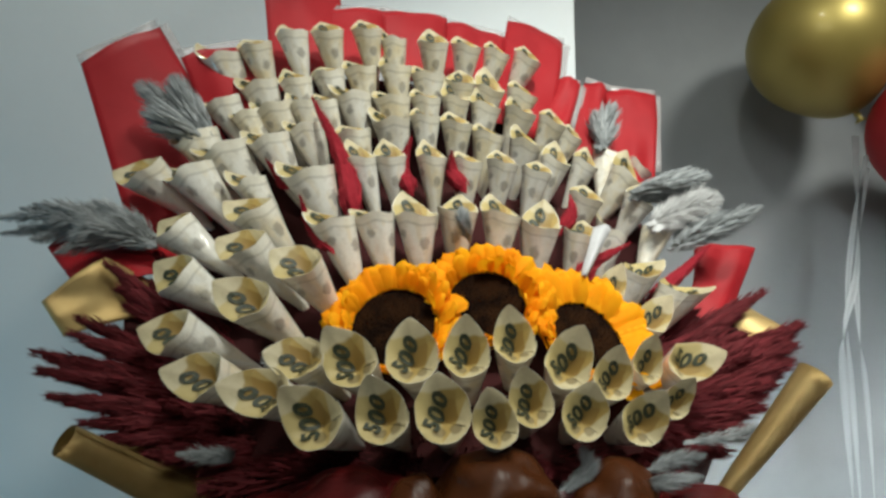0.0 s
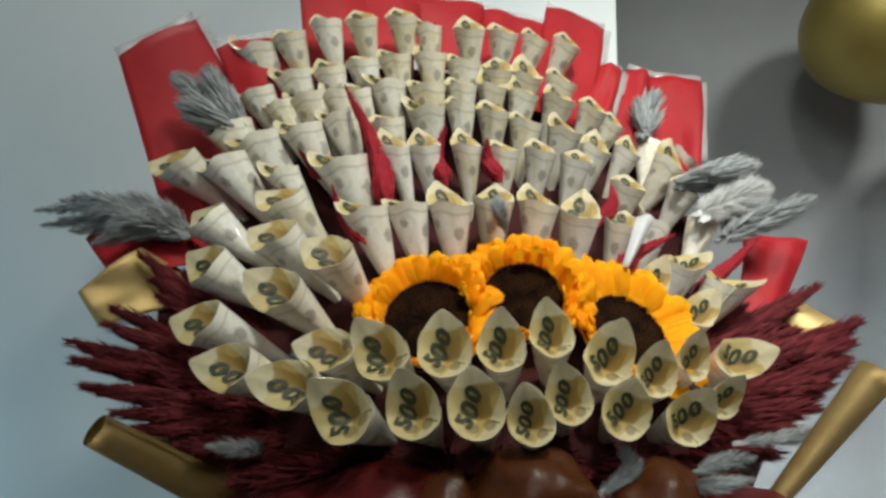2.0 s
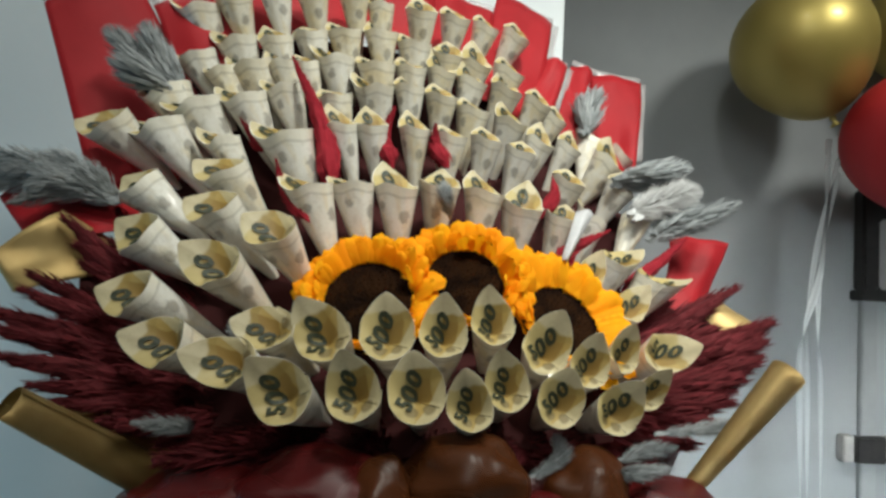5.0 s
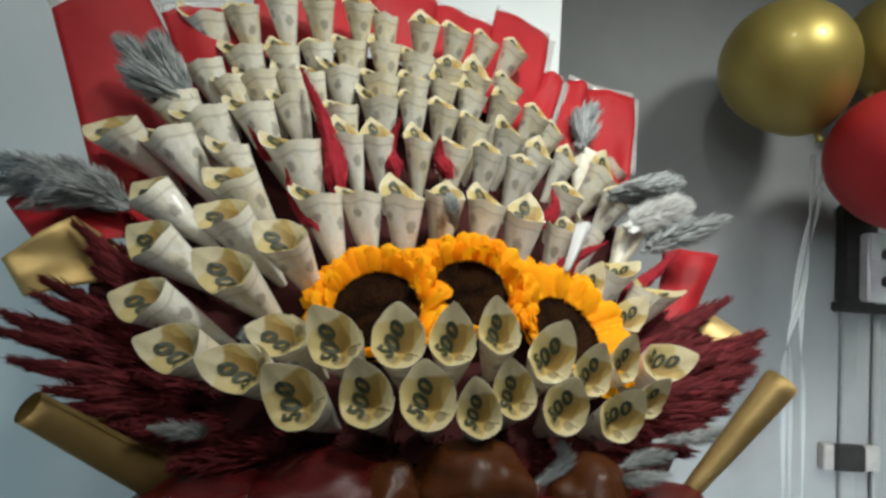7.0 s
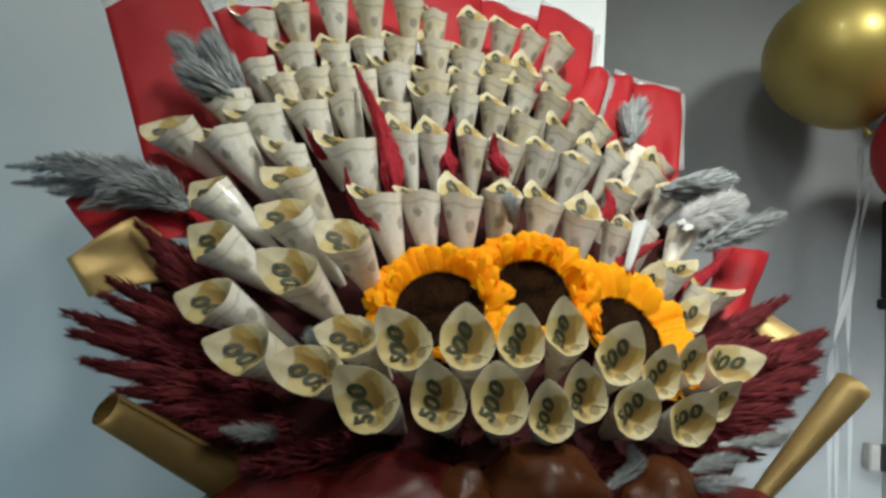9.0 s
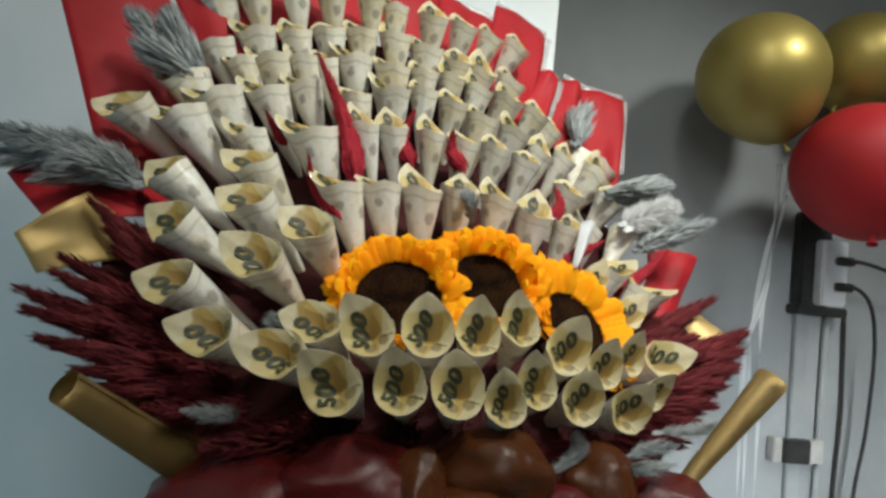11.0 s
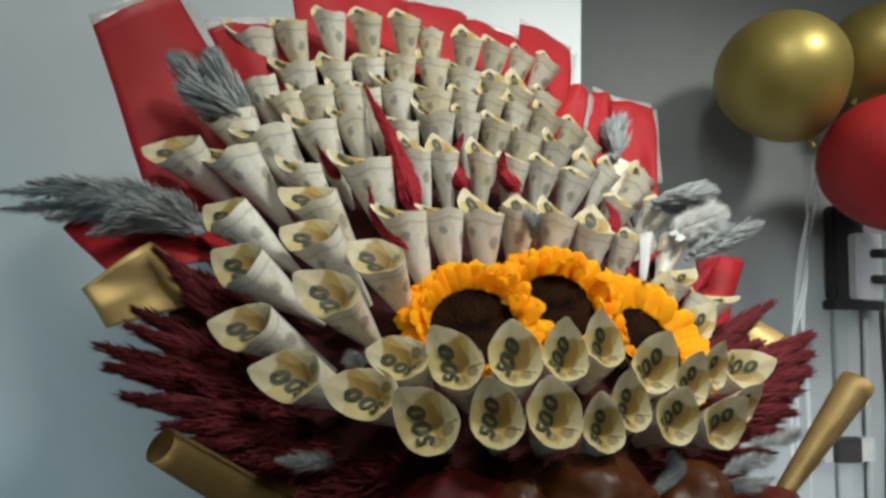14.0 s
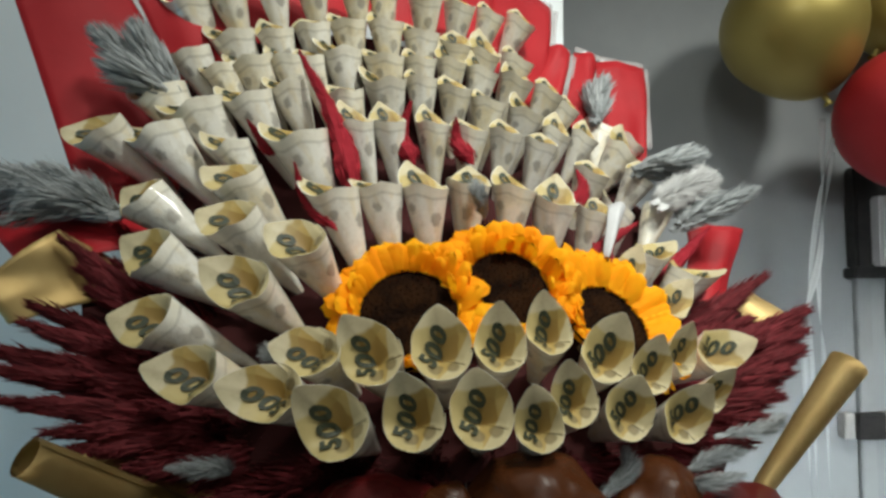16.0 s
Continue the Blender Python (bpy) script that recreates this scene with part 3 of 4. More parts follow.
# plumes
def plume(base, tip, width, material, name="plume", label="", sag=0.0, barbs=150, seed=0, spread=0.38, spike=False, blade=1.0):
    """A dried plume: a thin stem, a fuzzy tapering core and many small barbs that lean towards its tip."""
    rng = random.Random(seed * 131 + 7)
    base, tip = Vector(base), Vector(tip)
    length = (tip - base).length
    mid = (base + tip) / 2 + Vector((rng.uniform(-1, 1) * 0.02, rng.uniform(-1, 1) * 0.02, sag))
    pts = smooth_path((base, mid, tip), 10)
    bm = tube(pts, width * (0.36 if spike else 0.22), 7, taper=(lambda t: 0.02 + 1.1 * min(1.0, t * 4) * (1 - t) ** 0.8) if spike else lambda t: 0.10 + 1.15 * math.sin(math.pi * (0.12 + 0.82 * t)) ** 0.9 * (1 - t ** 6))
    for v in bm.verts:
        v.co += Vector((rng.uniform(-1, 1), rng.uniform(-1, 1), rng.uniform(-1, 1))) * width * (0.03 if spike else 0.08)
    for k in range(int(barbs * 5 / blade)):
        t = 0.08 + 0.91 * rng.random()
        f = t * (len(pts) - 1)
        i = min(int(f), len(pts) - 2)
        p = pts[i].lerp(pts[i + 1], f - i)
        d = (pts[i + 1] - pts[i]).normalized()
        out = Vector((rng.gauss(0, 1), rng.gauss(0, 1), rng.gauss(0, 1)))
        out = (out - d * out.dot(d)).normalized()
        env = (0.12 + 0.75 * (1 - t)) if spike else math.sin(math.pi * (0.12 + 0.80 * t)) ** 0.75 * (1 - 0.45 * t ** 6)
        size = width * env * rng.uniform(0.26, 0.68)
        way = (d + out * rng.uniform(spread * 0.6, spread * 1.5)).normalized()
        side = way.cross(out).normalized() * size * rng.uniform(0.045, 0.10) * blade
        a = p + out * width * rng.uniform(0.08, 0.34) * env
        e = a + way * size * 1.75
        b1 = a + way * size * 0.6
        q = [bm.verts.new(w) for w in (a, b1 + side + out * size * 0.06, e, b1 - side + out * size * 0.06, b1 + out * size * 0.14)]
        for tri in ((0, 1, 4), (1, 2, 4), (2, 3, 4), (3, 0, 4)):
            bm.faces.new([q[w] for w in tri])
    return part(name, bm, material, bouquet, label, smooth=False)


for k, (a, b) in enumerate((
    ((-0.130, 1.140, 1.077), (-0.374, 1.000, 1.263)),
    ((-0.130, 1.140, 1.077), (-0.347, 0.980, 1.234)),
    ((-0.130, 1.140, 1.077), (-0.373, 0.950, 1.202)),
    ((-0.130, 1.140, 1.077), (-0.384, 0.900, 1.170)),
    ((-0.130, 1.140, 1.077), (-0.373, 0.890, 1.153)),
    ((-0.130, 1.140, 1.077), (-0.354, 0.880, 1.130)),
    ((-0.130, 1.140, 1.077), (-0.318, 0.870, 1.107)),
    ((-0.130, 1.140, 1.077), (-0.376, 0.940, 1.186)),
    ((-0.130, 1.140, 1.077), (-0.353, 0.920, 1.160)),
    ((-0.130, 1.140, 1.077), (-0.357, 0.900, 1.148)),
    ((-0.130, 1.140, 1.077), (-0.337, 0.940, 1.153)),
    ((-0.130, 1.140, 1.077), (-0.358, 0.970, 1.190)),
    ((-0.130, 1.140, 1.077), (-0.304, 0.930, 1.130)),
    ((-0.130, 1.140, 1.077), (-0.313, 0.880, 1.090)),
    ((-0.130, 1.140, 1.077), (-0.262, 0.880, 1.076)),
    ((-0.130, 1.140, 1.077), (-0.212, 0.890, 1.059)),
    ((-0.130, 1.140, 1.077), (-0.173, 0.900, 1.046)),
    ((-0.130, 1.140, 1.077), (-0.282, 0.870, 1.091)),
    ((-0.130, 1.140, 1.077), (-0.335, 0.970, 1.214)),
    ((-0.130, 1.140, 1.077), (-0.239, 0.870, 1.075)),
    ((-0.130, 1.140, 1.077), (-0.336, 1.030, 1.241)),
    ((-0.130, 1.140, 1.077), (-0.311, 0.960, 1.160)),
    ((-0.130, 1.140, 1.077), (-0.266, 0.920, 1.114)),
    ((-0.130, 1.140, 1.077), (-0.213, 0.930, 1.096)),
    ((-0.130, 1.140, 1.077), (-0.346, 1.060, 1.279)),
    ((-0.130, 1.140, 1.077), (-0.322, 0.920, 1.143)),
    ((-0.130, 1.140, 1.077), (-0.312, 1.000, 1.199)),
    ((-0.130, 1.140, 1.077), (-0.357, 0.940, 1.178)),
)):
    plume(a, b, 0.088, WINE, "plume", "dark wine-red dried plume", -0.012, 330, k + 0, 0.20, True, 1.7)
for k, (a, b) in enumerate((
    ((0.165, 1.160, 1.084), (0.458, 1.240, 1.227)),
    ((0.165, 1.160, 1.084), (0.472, 1.170, 1.181)),
    ((0.165, 1.160, 1.084), (0.456, 1.150, 1.157)),
    ((0.165, 1.160, 1.084), (0.436, 1.130, 1.133)),
    ((0.165, 1.160, 1.084), (0.408, 1.110, 1.113)),
    ((0.165, 1.160, 1.084), (0.384, 1.090, 1.087)),
    ((0.165, 1.160, 1.084), (0.355, 1.070, 1.063)),
    ((0.165, 1.160, 1.084), (0.326, 1.050, 1.043)),
    ((0.165, 1.160, 1.084), (0.388, 1.130, 1.144)),
    ((0.165, 1.160, 1.084), (0.339, 1.100, 1.103)),
    ((0.165, 1.160, 1.084), (0.303, 1.060, 1.069)),
    ((0.165, 1.160, 1.084), (0.256, 1.020, 1.050)),
    ((0.165, 1.160, 1.084), (0.485, 1.190, 1.180)),
    ((0.165, 1.160, 1.084), (0.463, 1.180, 1.161)),
    ((0.165, 1.160, 1.084), (0.449, 1.150, 1.138)),
    ((0.165, 1.160, 1.084), (0.428, 1.140, 1.119)),
    ((0.165, 1.160, 1.084), (0.400, 1.120, 1.097)),
    ((0.165, 1.160, 1.084), (0.353, 1.090, 1.075)),
    ((0.165, 1.160, 1.084), (0.312, 1.050, 1.049)),
    ((0.165, 1.160, 1.084), (0.415, 1.200, 1.169)),
    ((0.165, 1.160, 1.084), (0.348, 1.150, 1.134)),
    ((0.165, 1.160, 1.084), (0.306, 1.080, 1.075)),
    ((0.165, 1.160, 1.084), (0.256, 1.000, 1.029)),
    ((0.165, 1.160, 1.084), (0.355, 1.120, 1.104)),
    ((0.165, 1.160, 1.084), (0.354, 1.220, 1.203)),
)):
    plume(a, b, 0.112, WINE, "plume", "dark wine-red dried plume", -0.016, 330, k + 40, 0.20, True, 1.7)
for k, (a, b) in enumerate((
    ((0.003, 1.120, 1.028), (-0.206, 0.870, 1.050)),
    ((0.003, 1.120, 1.028), (-0.174, 0.900, 1.056)),
    ((0.003, 1.120, 1.028), (-0.134, 0.910, 1.061)),
    ((0.003, 1.120, 1.028), (-0.079, 0.920, 1.055)),
    ((0.003, 1.120, 1.028), (-0.029, 0.920, 1.056)),
    ((0.003, 1.120, 1.028), (0.224, 0.970, 1.041)),
    ((0.003, 1.120, 1.028), (0.168, 0.950, 1.044)),
    ((0.003, 1.120, 1.028), (0.109, 0.930, 1.051)),
    ((0.003, 1.120, 1.028), (0.035, 0.920, 1.054)),
)):
    plume(a, b, 0.050, WINE, "plume", "dark wine-red dried plume", 0, 380, k + 80, 0.34, False, 1.5)
for k, (a, b) in enumerate((
    ((-0.130, 1.140, 1.077), (-0.318, 1.020, 1.216)),
    ((-0.130, 1.140, 1.077), (-0.320, 0.998, 1.179)),
    ((-0.130, 1.140, 1.077), (-0.321, 0.953, 1.163)),
    ((-0.130, 1.140, 1.077), (-0.329, 0.945, 1.122)),
    ((-0.130, 1.140, 1.077), (-0.313, 0.945, 1.124)),
    ((-0.130, 1.140, 1.077), (-0.266, 0.945, 1.100)),
    ((-0.130, 1.140, 1.077), (-0.239, 0.945, 1.084)),
    ((-0.130, 1.140, 1.077), (-0.280, 1.005, 1.186)),
    ((-0.130, 1.140, 1.077), (-0.213, 0.945, 1.062)),
    ((-0.130, 1.140, 1.077), (-0.256, 0.990, 1.129)),
    ((-0.130, 1.140, 1.077), (-0.232, 0.975, 1.120)),
    ((-0.130, 1.140, 1.077), (-0.271, 0.982, 1.154)),
    ((-0.130, 1.140, 1.077), (-0.282, 0.960, 1.135)),
    ((-0.130, 1.140, 1.077), (-0.183, 0.945, 1.061)),
)):
    plume(a, b, 0.056, WINE, "plume", "dark wine-red dried plume", 0, 380, k + 120, 0.34, False, 1.5)
for k, (a, b) in enumerate((
    ((0.165, 1.160, 1.084), (0.377, 1.215, 1.157)),
    ((0.165, 1.160, 1.084), (0.392, 1.177, 1.132)),
    ((0.165, 1.160, 1.084), (0.358, 1.147, 1.119)),
    ((0.165, 1.160, 1.084), (0.350, 1.140, 1.095)),
    ((0.165, 1.160, 1.084), (0.339, 1.125, 1.102)),
    ((0.165, 1.160, 1.084), (0.287, 1.103, 1.087)),
    ((0.165, 1.160, 1.084), (0.293, 1.073, 1.062)),
    ((0.165, 1.160, 1.084), (0.333, 1.170, 1.127)),
    ((0.165, 1.160, 1.084), (0.254, 1.050, 1.045)),
    ((0.165, 1.160, 1.084), (0.291, 1.200, 1.145)),
    ((0.165, 1.160, 1.084), (0.310, 1.185, 1.123)),
    ((0.165, 1.160, 1.084), (0.275, 1.125, 1.085)),
    ((0.165, 1.160, 1.084), (0.280, 1.080, 1.055)),
    ((0.165, 1.160, 1.084), (0.249, 1.057, 1.072)),
    ((0.165, 1.160, 1.084), (0.312, 1.140, 1.095)),
)):
    plume(a, b, 0.052, WINE, "plume", "dark wine-red dried plume", 0, 380, k + 160, 0.34, False, 1.5)
for k, (a, b, w) in enumerate((
    ((-0.098, 1.055, 1.305), (-0.168, 1.115, 1.487), 0.046),
    ((-0.034, 1.105, 1.350), (-0.038, 1.130, 1.434), 0.036),
    ((0.034, 1.110, 1.355), (0.015, 1.130, 1.414), 0.034),
    ((-0.113, 1.000, 1.269), (-0.158, 1.020, 1.339), 0.026),
    ((0.168, 1.060, 1.232), (0.262, 1.200, 1.296), 0.040),
    ((0.270, 1.180, 1.205), (0.405, 1.290, 1.300), 0.040),
    ((0.154, 1.130, 1.300), (0.180, 1.200, 1.366), 0.030),
    ((-0.191, 1.090, 1.359), (-0.221, 1.090, 1.399), 0.024),
)):
    plume(a, b, w, CRIMSON, "plume", "crimson dried plume", 0, 190, k + 200, 0.16, True, 1.8)
for k, (a, b) in enumerate((
    ((-0.347, 1.070, 1.295), (-0.461, 1.100, 1.339)),
    ((-0.336, 1.050, 1.286), (-0.420, 1.060, 1.311)),
    ((-0.347, 1.070, 1.292), (-0.560, 1.120, 1.345)),
    ((-0.333, 1.040, 1.284), (-0.451, 1.030, 1.277)),
    ((-0.351, 1.080, 1.295), (-0.600, 1.125, 1.333)),
    ((-0.347, 1.070, 1.292), (-0.523, 1.090, 1.299)),
    ((-0.347, 1.060, 1.294), (-0.494, 1.080, 1.319)),
    ((-0.336, 1.050, 1.288), (-0.437, 1.040, 1.292)),
    ((-0.355, 1.080, 1.300), (-0.500, 1.120, 1.343)),
    ((-0.354, 1.080, 1.296), (-0.590, 1.125, 1.312)),
)):
    plume(a, b, 0.023, SILVER, "silver_plume", "silver-grey glittered dried plume", 0.014, 190, k + 240, 0.42, False, 1.3)
for k, (a, b) in enumerate((
    ((-0.309, 1.130, 1.437), (-0.407, 1.125, 1.512)),
    ((-0.309, 1.130, 1.437), (-0.362, 1.130, 1.518)),
    ((-0.309, 1.130, 1.435), (-0.384, 1.120, 1.469)),
    ((0.264, 1.370, 1.470), (0.294, 1.420, 1.560)),
    ((0.255, 1.370, 1.470), (0.263, 1.410, 1.539)),
    ((0.283, 1.270, 1.380), (0.421, 1.330, 1.415)),
    ((0.283, 1.270, 1.372), (0.395, 1.330, 1.400)),
    ((0.335, 1.270, 1.291), (0.496, 1.320, 1.360)),
    ((0.345, 1.270, 1.300), (0.440, 1.320, 1.350)),
)):
    plume(a, b, 0.038, SILVER, "silver_leaf", "silver-grey glittered dried leaf spray", 0, 190, k + 280, 0.26, False, 1.8)
for k, (a, b) in enumerate((
    ((-0.187, 0.890, 1.070), (-0.226, 0.865, 1.081)),
    ((0.115, 0.920, 1.029), (0.143, 0.920, 1.075)),
    ((0.210, 0.950, 1.045), (0.268, 0.950, 1.062)),
    ((0.204, 0.940, 1.037), (0.262, 0.940, 1.044)),
    ((0.266, 1.010, 1.061), (0.374, 1.060, 1.071)),
    ((0.038, 1.050, 1.285), (0.028, 1.050, 1.327)),
    ((-0.151, 0.980, 1.155), (-0.167, 0.950, 1.157)),
)):
    plume(a, b, 0.015, SILVER, "silver_leaf", "small silver-grey glittered leaf", 0, 110, k + 320, 0.42, False)
for k, (a, b) in enumerate((
    ((0.301, 1.250, 1.326), (0.438, 1.330, 1.378)),
    ((0.308, 1.240, 1.316), (0.416, 1.360, 1.413)),
)):
    plume(a, b, 0.034, TULLE, "white_plume", "pale fluffy white dried plume", 0, 380, k + 360, 0.85, False)

# red backing paper with clear edges
def panel(corners, depth=0.4, bulge=0.01, wave=0.012, seed=0, trim=(0, 1)):
    """A sheet of red backing paper: two upper corners, then two lower ones, past which it runs on."""
    a, b, c, d = (Vector(q) for q in corners)
    p = part("backing_paper", sheet((a, b, c + (c - b) * depth, d + (d - a) * depth), bulge, wave, seed=seed), RED, bouquet, "glossy red backing paper")
    for s, e in [((a, b), (b, c), (c, d), (d, a))[k] for k in trim]:
        out = ((s + e) / 2 - (a + b + c + d) / 4).normalized() * 0.014
        front = Vector((0, -0.003, 0))
        part("clear_edge", sheet((s + front, e + front, e + out + front, s + out + front), 0.0, 0.004, 0.0006, 8, seed + 3), EDGE, p, "clear cellophane edge")


panel(((-0.525, 1.182, 1.567), (-0.442, 1.249, 1.649), (-0.351, 1.233, 1.505), (-0.457, 1.152, 1.407)), 0.75, 0.01, 0.012, 1, (0, 1))
panel(((-0.382, 1.193, 1.577), (-0.304, 1.239, 1.609), (-0.258, 1.223, 1.529), (-0.337, 1.172, 1.489)), 0.35, 0.01, 0.012, 2, (0,))
panel(((-0.303, 1.315, 1.776), (-0.196, 1.379, 1.821), (-0.161, 1.316, 1.650), (-0.267, 1.248, 1.594)), 0.35, 0.01, 0.012, 3, (0,))
panel(((-0.205, 1.321, 1.700), (-0.102, 1.372, 1.719), (-0.086, 1.340, 1.634), (-0.180, 1.289, 1.607)), 0.35, 0.01, 0.012, 4, (0,))
panel(((-0.112, 1.366, 1.716), (0.001, 1.414, 1.720), (-0.001, 1.368, 1.619), (-0.094, 1.325, 1.607)), 0.35, 0.01, 0.012, 5, (0,))
panel(((-0.016, 1.406, 1.716), (0.107, 1.449, 1.701), (0.100, 1.392, 1.580), (-0.011, 1.352, 1.591)), 0.35, 0.01, 0.012, 6, (0,))
panel(((0.114, 1.471, 1.743), (0.221, 1.499, 1.707), (0.185, 1.406, 1.534), (0.083, 1.383, 1.576)), 0.35, 0.01, 0.012, 7, (0, 1))
panel(((0.196, 1.450, 1.621), (0.245, 1.466, 1.613), (0.216, 1.413, 1.521), (0.170, 1.396, 1.525)), 0.35, 0.01, 0.012, 8, (0, 1))
panel(((0.256, 1.475, 1.623), (0.304, 1.489, 1.610), (0.265, 1.412, 1.473), (0.224, 1.414, 1.516)), 0.35, 0.01, 0.012, 9, (0,))
panel(((0.297, 1.487, 1.611), (0.399, 1.529, 1.612), (0.368, 1.441, 1.445), (0.275, 1.400, 1.438)), 0.35, 0.01, 0.012, 10, (0, 1))
panel(((0.416, 1.400, 1.310), (0.539, 1.449, 1.307), (0.485, 1.388, 1.222), (0.386, 1.339, 1.202)), 0.35, 0.01, 0.012, 11, ())
panel(((-0.507, 1.100, 1.289), (-0.449, 1.160, 1.341), (-0.307, 1.100, 1.278), (-0.434, 1.040, 1.242)), 0.3, 0.01, 0.012, 12, ())
panel(((-0.417, 1.180, 1.389), (-0.339, 1.180, 1.386), (-0.302, 1.160, 1.292), (-0.398, 1.160, 1.349)), 0.3, 0.01, 0.012, 13, ())

# gold paper: open sheets and rolled edges
def roll(a, b, r0, r1, label):
    """Paper rolled into a tapering tube, open at both ends, with a lapped edge."""
    a, b = Vector(a), Vector(b)
    d = (b - a).normalized()
    side = d.cross(Vector((0, 0, 1))).normalized()
    up = side.cross(d)
    bm = bmesh.new()
    g = []
    for i in range(13):
        t = i / 12
        row = []
        for k in range(33):
            s = k / 32
            ang = s * 2 * math.pi * 1.12 + 0.8
            r = (r0 + (r1 - r0) * t) * (1 - 0.10 * s)
            row.append(bm.verts.new(a.lerp(b, t) + (side * math.cos(ang) + up * math.sin(ang)) * r))
        g.append(row)
    for i in range(12):
        for k in range(32):
            bm.faces.new((g[i][k], g[i + 1][k], g[i + 1][k + 1], g[i][k + 1]))
    bmesh.ops.solidify(bm, geom=bm.faces[:], thickness=0.0008)
    part("gold_roll", bm, GOLD, bouquet, label)


roll((-0.307, 0.830, 1.100), (-0.228, 0.920, 1.020), 0.0145, 0.020, "rolled edge of satin gold paper")
roll((0.404, 1.000, 1.134), (0.290, 0.980, 1.009), 0.019, 0.009, "rolled edge of satin gold paper")
part("gold_sheet", sheet(((-0.435, 0.985, 1.218), (-0.384, 1.020, 1.270), (-0.300, 1.090, 1.215), (-0.409, 0.985, 1.181)), 0.012, 0.01, seed=4), GOLD, bouquet, "satin gold paper sheet")
part("gold_sheet", sheet(((0.360, 1.262, 1.165), (0.452, 1.290, 1.206), (0.500, 1.262, 1.172), (0.440, 1.222, 1.110)), 0.020, 0.006, seed=5), GOLD, bouquet, "satin gold paper sheet")
part("gold_sheet", sheet(((-0.318, 0.845, 1.086), (-0.243, 1.000, 1.085), (-0.115, 1.050, 1.009), (-0.230, 0.970, 1.011)), 0.006, 0.01, seed=6), GOLD, bouquet, "satin gold paper sheet")

# dark sheets added so that no wall shows between the plumes
part("gap_sheet", sheet(((-0.372, 1.040, 1.214), (-0.279, 1.100, 1.209), (-0.172, 1.000, 1.026), (-0.305, 0.920, 1.087)), 0.01, 0.02, seed=14), GAP_SHEET, bouquet, "dark wine-red sheet added to hide the wall behind the plumes")
part("gap_sheet", sheet(((0.308, 1.260, 1.200), (0.426, 1.250, 1.176), (0.344, 1.100, 1.053), (0.220, 1.060, 1.022)), 0.01, 0.02, seed=15), GAP_SHEET, bouquet, "dark wine-red sheet added to hide the wall behind the plumes")
part("paper_slip", sheet(((0.197, 1.120, 1.310), (0.222, 1.130, 1.309), (0.173, 1.050, 1.241), (0.166, 1.050, 1.243)), 0.006, 0.003, seed=9, n=8), WHITE_PAPER, bouquet, "folded slip of bright white paper")

# wrapping round the foot of the bouquet, with puffed film
bm = bmesh.new()
prev = None
for h, rx, ry in ((1.035, 0.26, 0.19), (1.00, 0.25, 0.19), (0.95, 0.19, 0.15), (0.89, 0.10, 0.09), (0.86, 0.06, 0.06), (0.83, 0.065, 0.065), (0.79, 0.10, 0.10), (0.751, 0.13, 0.12)):
    ring = []
    for k in range(72):
        a = k * 2 * math.pi / 72
        f = 1 + 0.05 * math.sin(a * 11 + h * 9) + 0.03 * math.sin(a * 23)
        ring.append(bm.verts.new((0.05 + math.cos(a) * rx * f, 1.12 + 0.12 * (1 - h) + math.sin(a) * ry * f, h)))
    if prev:
        for k in range(72):
            bm.faces.new((prev[k], ring[k], ring[(k + 1) % 72], prev[(k + 1) % 72]))
    prev = ring
bmesh.ops.solidify(bm, geom=bm.faces[:], thickness=0.001)
part("wrapping", bm, REDFILM, bouquet, "pleated glossy red film round the foot")


def puff(centre, size, material, label, seed):
    """A loop of puffed film with soft creases."""
    bm = bmesh.new()
    bmesh.ops.create_icosphere(bm, subdivisions=4, radius=1)
    for v in bm.verts:
        n = v.co.normalized()
        k = 1 + 0.24 * noise.noise(n * 1.3 + Vector((seed * 3.7, 0, 0))) + 0.07 * noise.noise(n * 4 + Vector((0, seed * 2.3, 0)))
        v.co = Vector((n.x * size[0], n.y * size[1], n.z * size[2])) * k
    bm.transform(Matrix.Translation(centre))
    part("bow_loop", bm, material, bouquet, label)


puff((-0.169, 0.900, 0.992), (0.085, 0.05, 0.045), REDFILM, "puffed glossy red film", 1)
puff((-0.074, 0.900, 1.005), (0.085, 0.05, 0.052), REDFILM, "puffed glossy red film", 2)
puff((-0.017, 0.890, 1.005), (0.034, 0.04, 0.050), BROWN, "puffed copper-brown film", 3)
puff((0.057, 0.900, 1.037), (0.055, 0.04, 0.040), BROWN, "puffed dark brown film", 4)
puff((0.037, 0.870, 1.000), (0.050, 0.03, 0.030), BROWN, "puffed copper-brown film", 5)
puff((0.177, 0.940, 1.017), (0.045, 0.04, 0.040), BROWN, "puffed copper-brown film", 6)
puff((0.258, 0.960, 0.990), (0.060, 0.04, 0.040), REDFILM, "puffed glossy red film", 7)
puff((0.136, 0.920, 0.990), (0.060, 0.04, 0.030), REDFILM, "puffed glossy red film", 8)


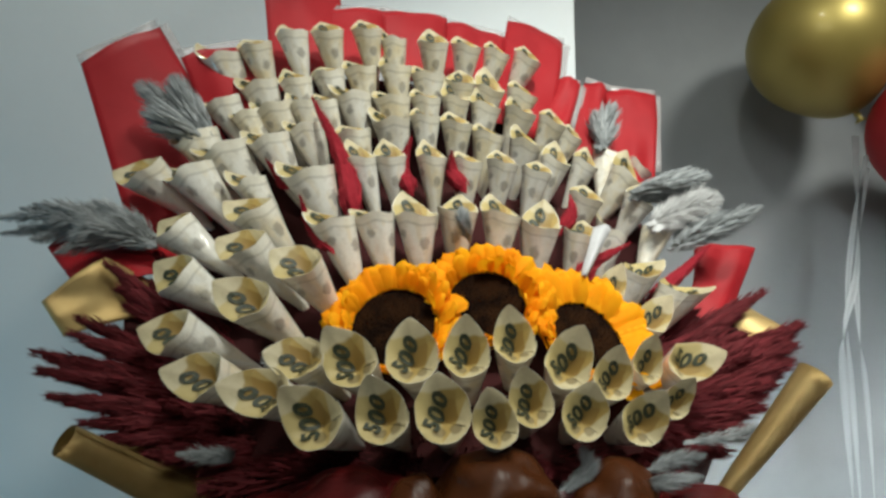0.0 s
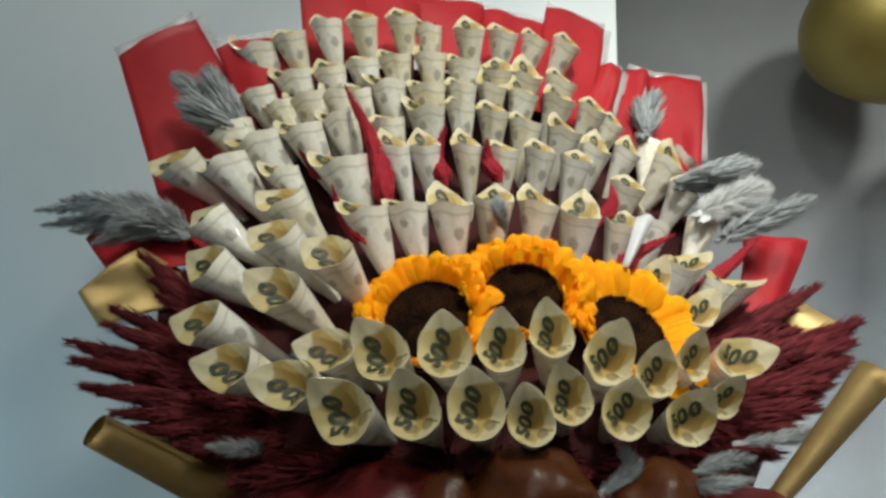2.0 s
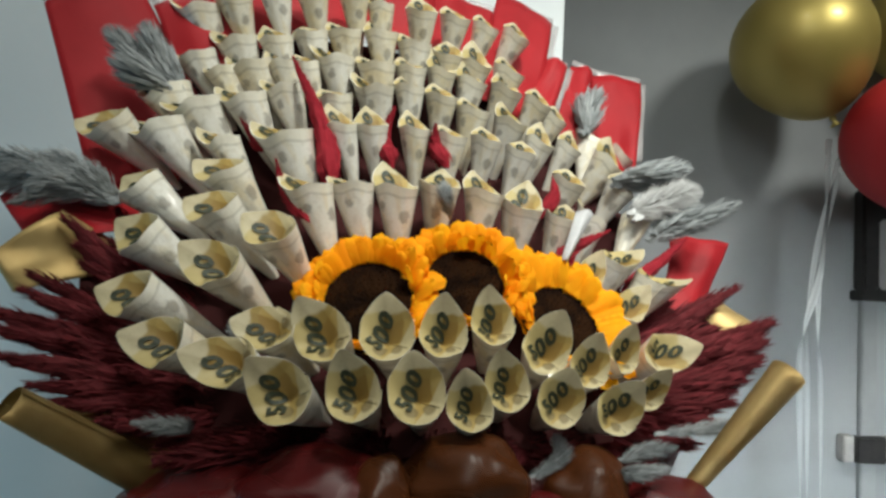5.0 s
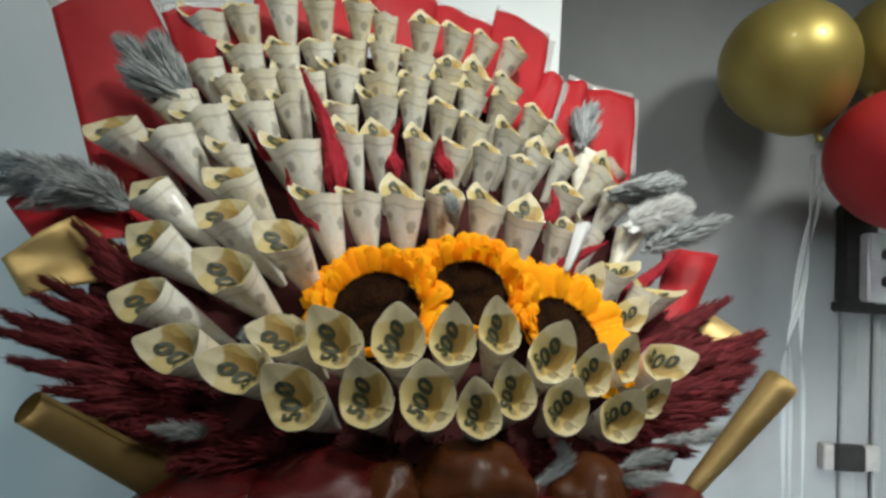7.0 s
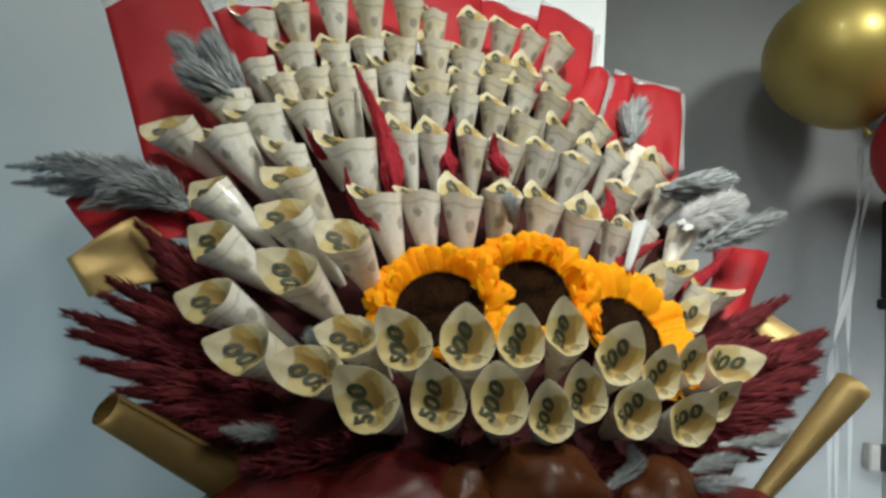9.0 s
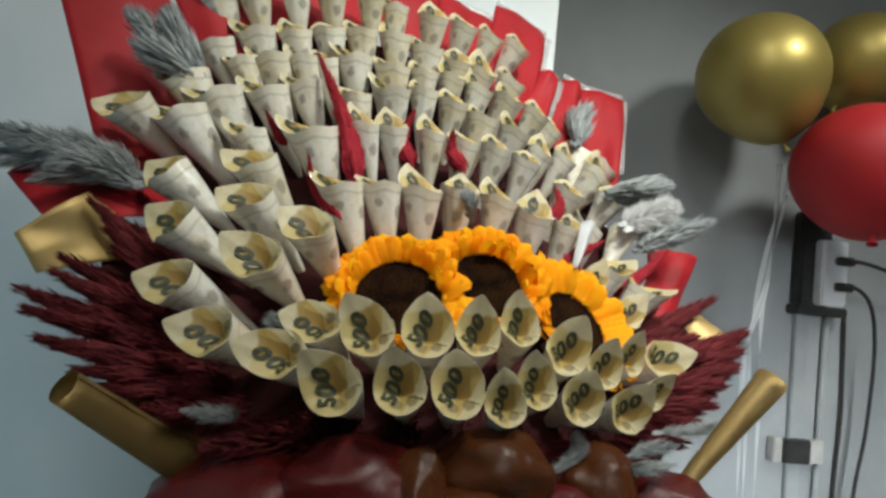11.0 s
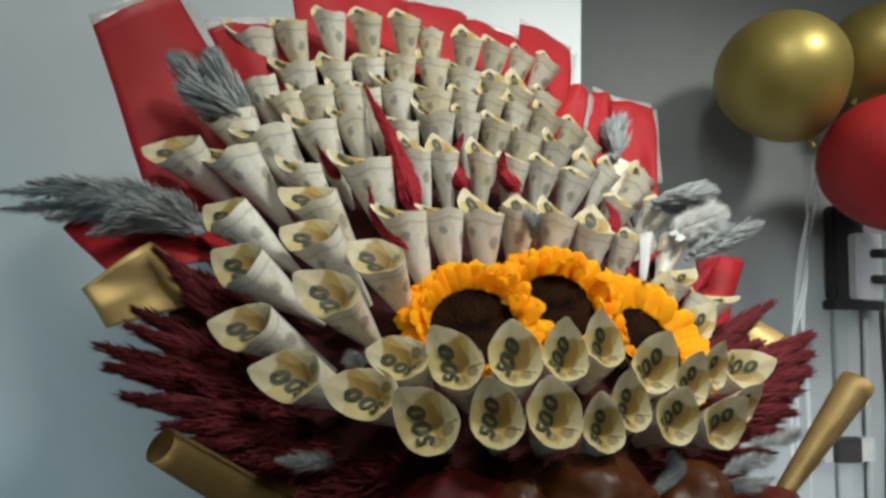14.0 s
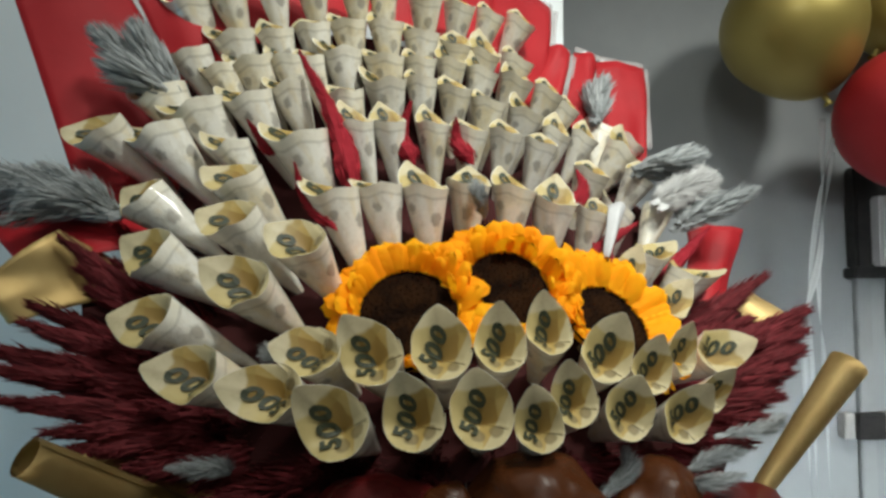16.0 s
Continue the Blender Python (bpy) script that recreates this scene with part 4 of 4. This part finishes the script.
# ---- balloons ----
def balloon(name, centre, r, material, label, squash=1.0, lean=(0, 0, 0)):
    ob = thing(name, centre, label, "balloon", "balloons on the wall")
    bm = bmesh.new()
    bmesh.ops.create_uvsphere(bm, u_segments=48, v_segments=32, radius=r)
    for v in bm.verts:
        t = max(0.0, -v.co.z / r)
        v.co.z *= 1 + 0.16 * t * t
        v.co.x *= 1 - 0.05 * t * t
        v.co.y *= 1 - 0.05 * t * t
        v.co.z *= squash
    skin = part("skin", bm, material, ob)
    low = -r * 1.16 * squash
    knot = bmesh.new()
    prof = ((0.012, 0.012), (0.005, 0.002), (0.008, -0.006), (0.004, -0.012), (0.012, -0.022), (0.013, -0.024))
    prev = None
    for rad, h in prof:
        ring = [knot.verts.new((math.cos(k * math.pi / 6) * rad, math.sin(k * math.pi / 6) * rad, low + h)) for k in range(12)]
        if prev:
            for k in range(12):
                knot.faces.new((prev[k], prev[(k + 1) % 12], ring[(k + 1) % 12], ring[k]))
        prev = ring
    part("knot", knot, material, ob)
    ob.rotation_euler = [radians(a) for a in lean]
    return ob


balloon("balloon", (0.862, 1.80, 1.811), 0.158, GOLD_BALL, "shiny chrome-gold round balloon against the wall", 0.97, (0, -25, 0))
balloon("balloon", (1.216, 1.89, 1.925), 0.135, GOLD_BALL, "smaller chrome-gold balloon partly behind the others", 0.97, (0, 30, 0))
balloon("balloon", (1.103, 1.72, 1.585), 0.172, RED_BALL, "matt red round balloon below the gold ones", 0.90, (-20, 10, 0))

# clear ribbons that hang from the balloons
def ribbon(points, width, material, label, name="ribbon"):
    pts = smooth_path(points, 8)
    bm = bmesh.new()
    prev = None
    for i, p in enumerate(pts):
        s = Vector((width * math.cos(i * 0.25), width * 0.5 * math.sin(i * 0.25), 0))
        q = [bm.verts.new(p - s / 2), bm.verts.new(p + Vector((0, -0.0015, 0))), bm.verts.new(p + s / 2)]
        if prev:
            for k in range(2):
                bm.faces.new((prev[k], prev[k + 1], q[k + 1], q[k]))
        prev = q
    bmesh.ops.solidify(bm, geom=bm.faces[:], thickness=0.0006)
    return tagged(part(name, bm, material), label, "ribbon", "balloon ribbons")


STRING = film("ribbon_film", (0.78, 0.82, 0.84), 0.30, 0.12)
ribbon(((0.943, 1.82, 1.60), (0.930, 1.82, 1.306), (0.892, 1.82, 1.154), (0.882, 1.82, 1.035), (0.892, 1.82, 0.62)), 0.018, STRING, "clear curling ribbon hanging below the balloons")
ribbon(((0.955, 1.80, 1.55), (0.932, 1.82, 1.42), (0.905, 1.83, 1.20), (0.905, 1.83, 1.0), (0.912, 1.83, 0.62)), 0.014, STRING, "clear curling ribbon hanging below the balloons")
ribbon(((0.960, 1.81, 1.52), (0.94, 1.84, 1.30), (0.935, 1.84, 1.14), (0.943, 1.84, 1.0), (0.947, 1.84, 0.62)), 0.012, STRING, "clear curling ribbon hanging below the balloons")

# ---- socket, conduit and cables ----
socket = thing("power_socket", (1.22, WALL_Y, 1.35), "white double power socket on a dark bracket on the wall", "socket")
part("bracket", box(-0.075, 0.02, -0.045, 0, -0.10, 0.17, 0.006), BLACK_PLASTIC, socket, "dark mounting bracket", smooth=False)
part("bracket_foot", box(-0.085, 0.075, -0.05, 0, -0.125, -0.098, 0.004), BLACK_PLASTIC, socket, "dark bracket foot", smooth=False)
part("socket_body", box(-0.038, 0.04, -0.085, -0.046, -0.094, 0.088, 0.005), WHITE_PLASTIC, socket, "white plastic socket block", smooth=False)
for h in (-0.04, 0.032):
    part("socket_face", box(-0.004, 0.034, -0.089, -0.086, h - 0.022, h + 0.022, 0.001), WHITE_PLASTIC, socket, smooth=False)


def cable(points, plug):
    ob = thing("power_cable", points[0], "black power cable plugged into the wall socket", "cable", "power cables")
    o = Vector(points[0])
    part("cord", tube(smooth_path([Vector(p) - o for p in points], 8), 0.0055), BLACK_PLASTIC, ob)
    if plug:
        bm = box(-0.016, 0.03, -0.015, 0.012, -0.012, 0.012, 0.004)
        part("plug", bm, BLACK_PLASTIC, ob)


cable(((1.225, 1.935, 1.380), (1.287, 1.935, 1.382), (1.377, 1.945, 1.366), (1.501, 1.95, 1.334), (1.75, 1.98, 1.25), (2.1, 2.0, 1.22)), True)
cable(((1.225, 1.935, 1.309), (1.269, 1.935, 1.310), (1.314, 1.94, 1.279), (1.344, 1.95, 1.214), (1.358, 1.96, 1.1), (1.353, 1.97, 0.905), (1.334, 1.98, 0.713), (1.33, 2.0, 0.3)), True)
cable(((1.316, 2.03, 1.228), (1.322, 2.03, 1.05), (1.323, 2.03, 0.927), (1.313, 2.03, 0.70), (1.31, 2.03, 0.25)), False)

conduit = thing("conduit", (1.19, WALL_Y, 0), "grey-white cable trunking running down the wall", "conduit")
part("trunk", box(-0.03, 0.012, -0.018, 0, 0.05, 1.226, 0.003), PIPE, conduit, smooth=False)
part("pipe", tube([Vector((0.065, -0.012, 0.05)), Vector((0.065, -0.012, 0.7)), Vector((0.068, -0.012, 1.226))], 0.009), PIPE, conduit)
junction = thing("junction_box", (1.18, WALL_Y - 0.02, 0.84), "dark junction box with grey side clips on the trunking", "junction box")
part("box_body", box(-0.045, 0.035, -0.022, 0, -0.034, 0.034, 0.004), BLACK_PLASTIC, junction, smooth=False)
part("clip", box(-0.075, -0.046, -0.014, 0.019, -0.033, 0.033, 0.003), GREY_PLASTIC, junction, smooth=False)
part("clip", box(0.036, 0.08, -0.014, 0.019, -0.033, 0.033, 0.003), GREY_PLASTIC, junction, smooth=False)
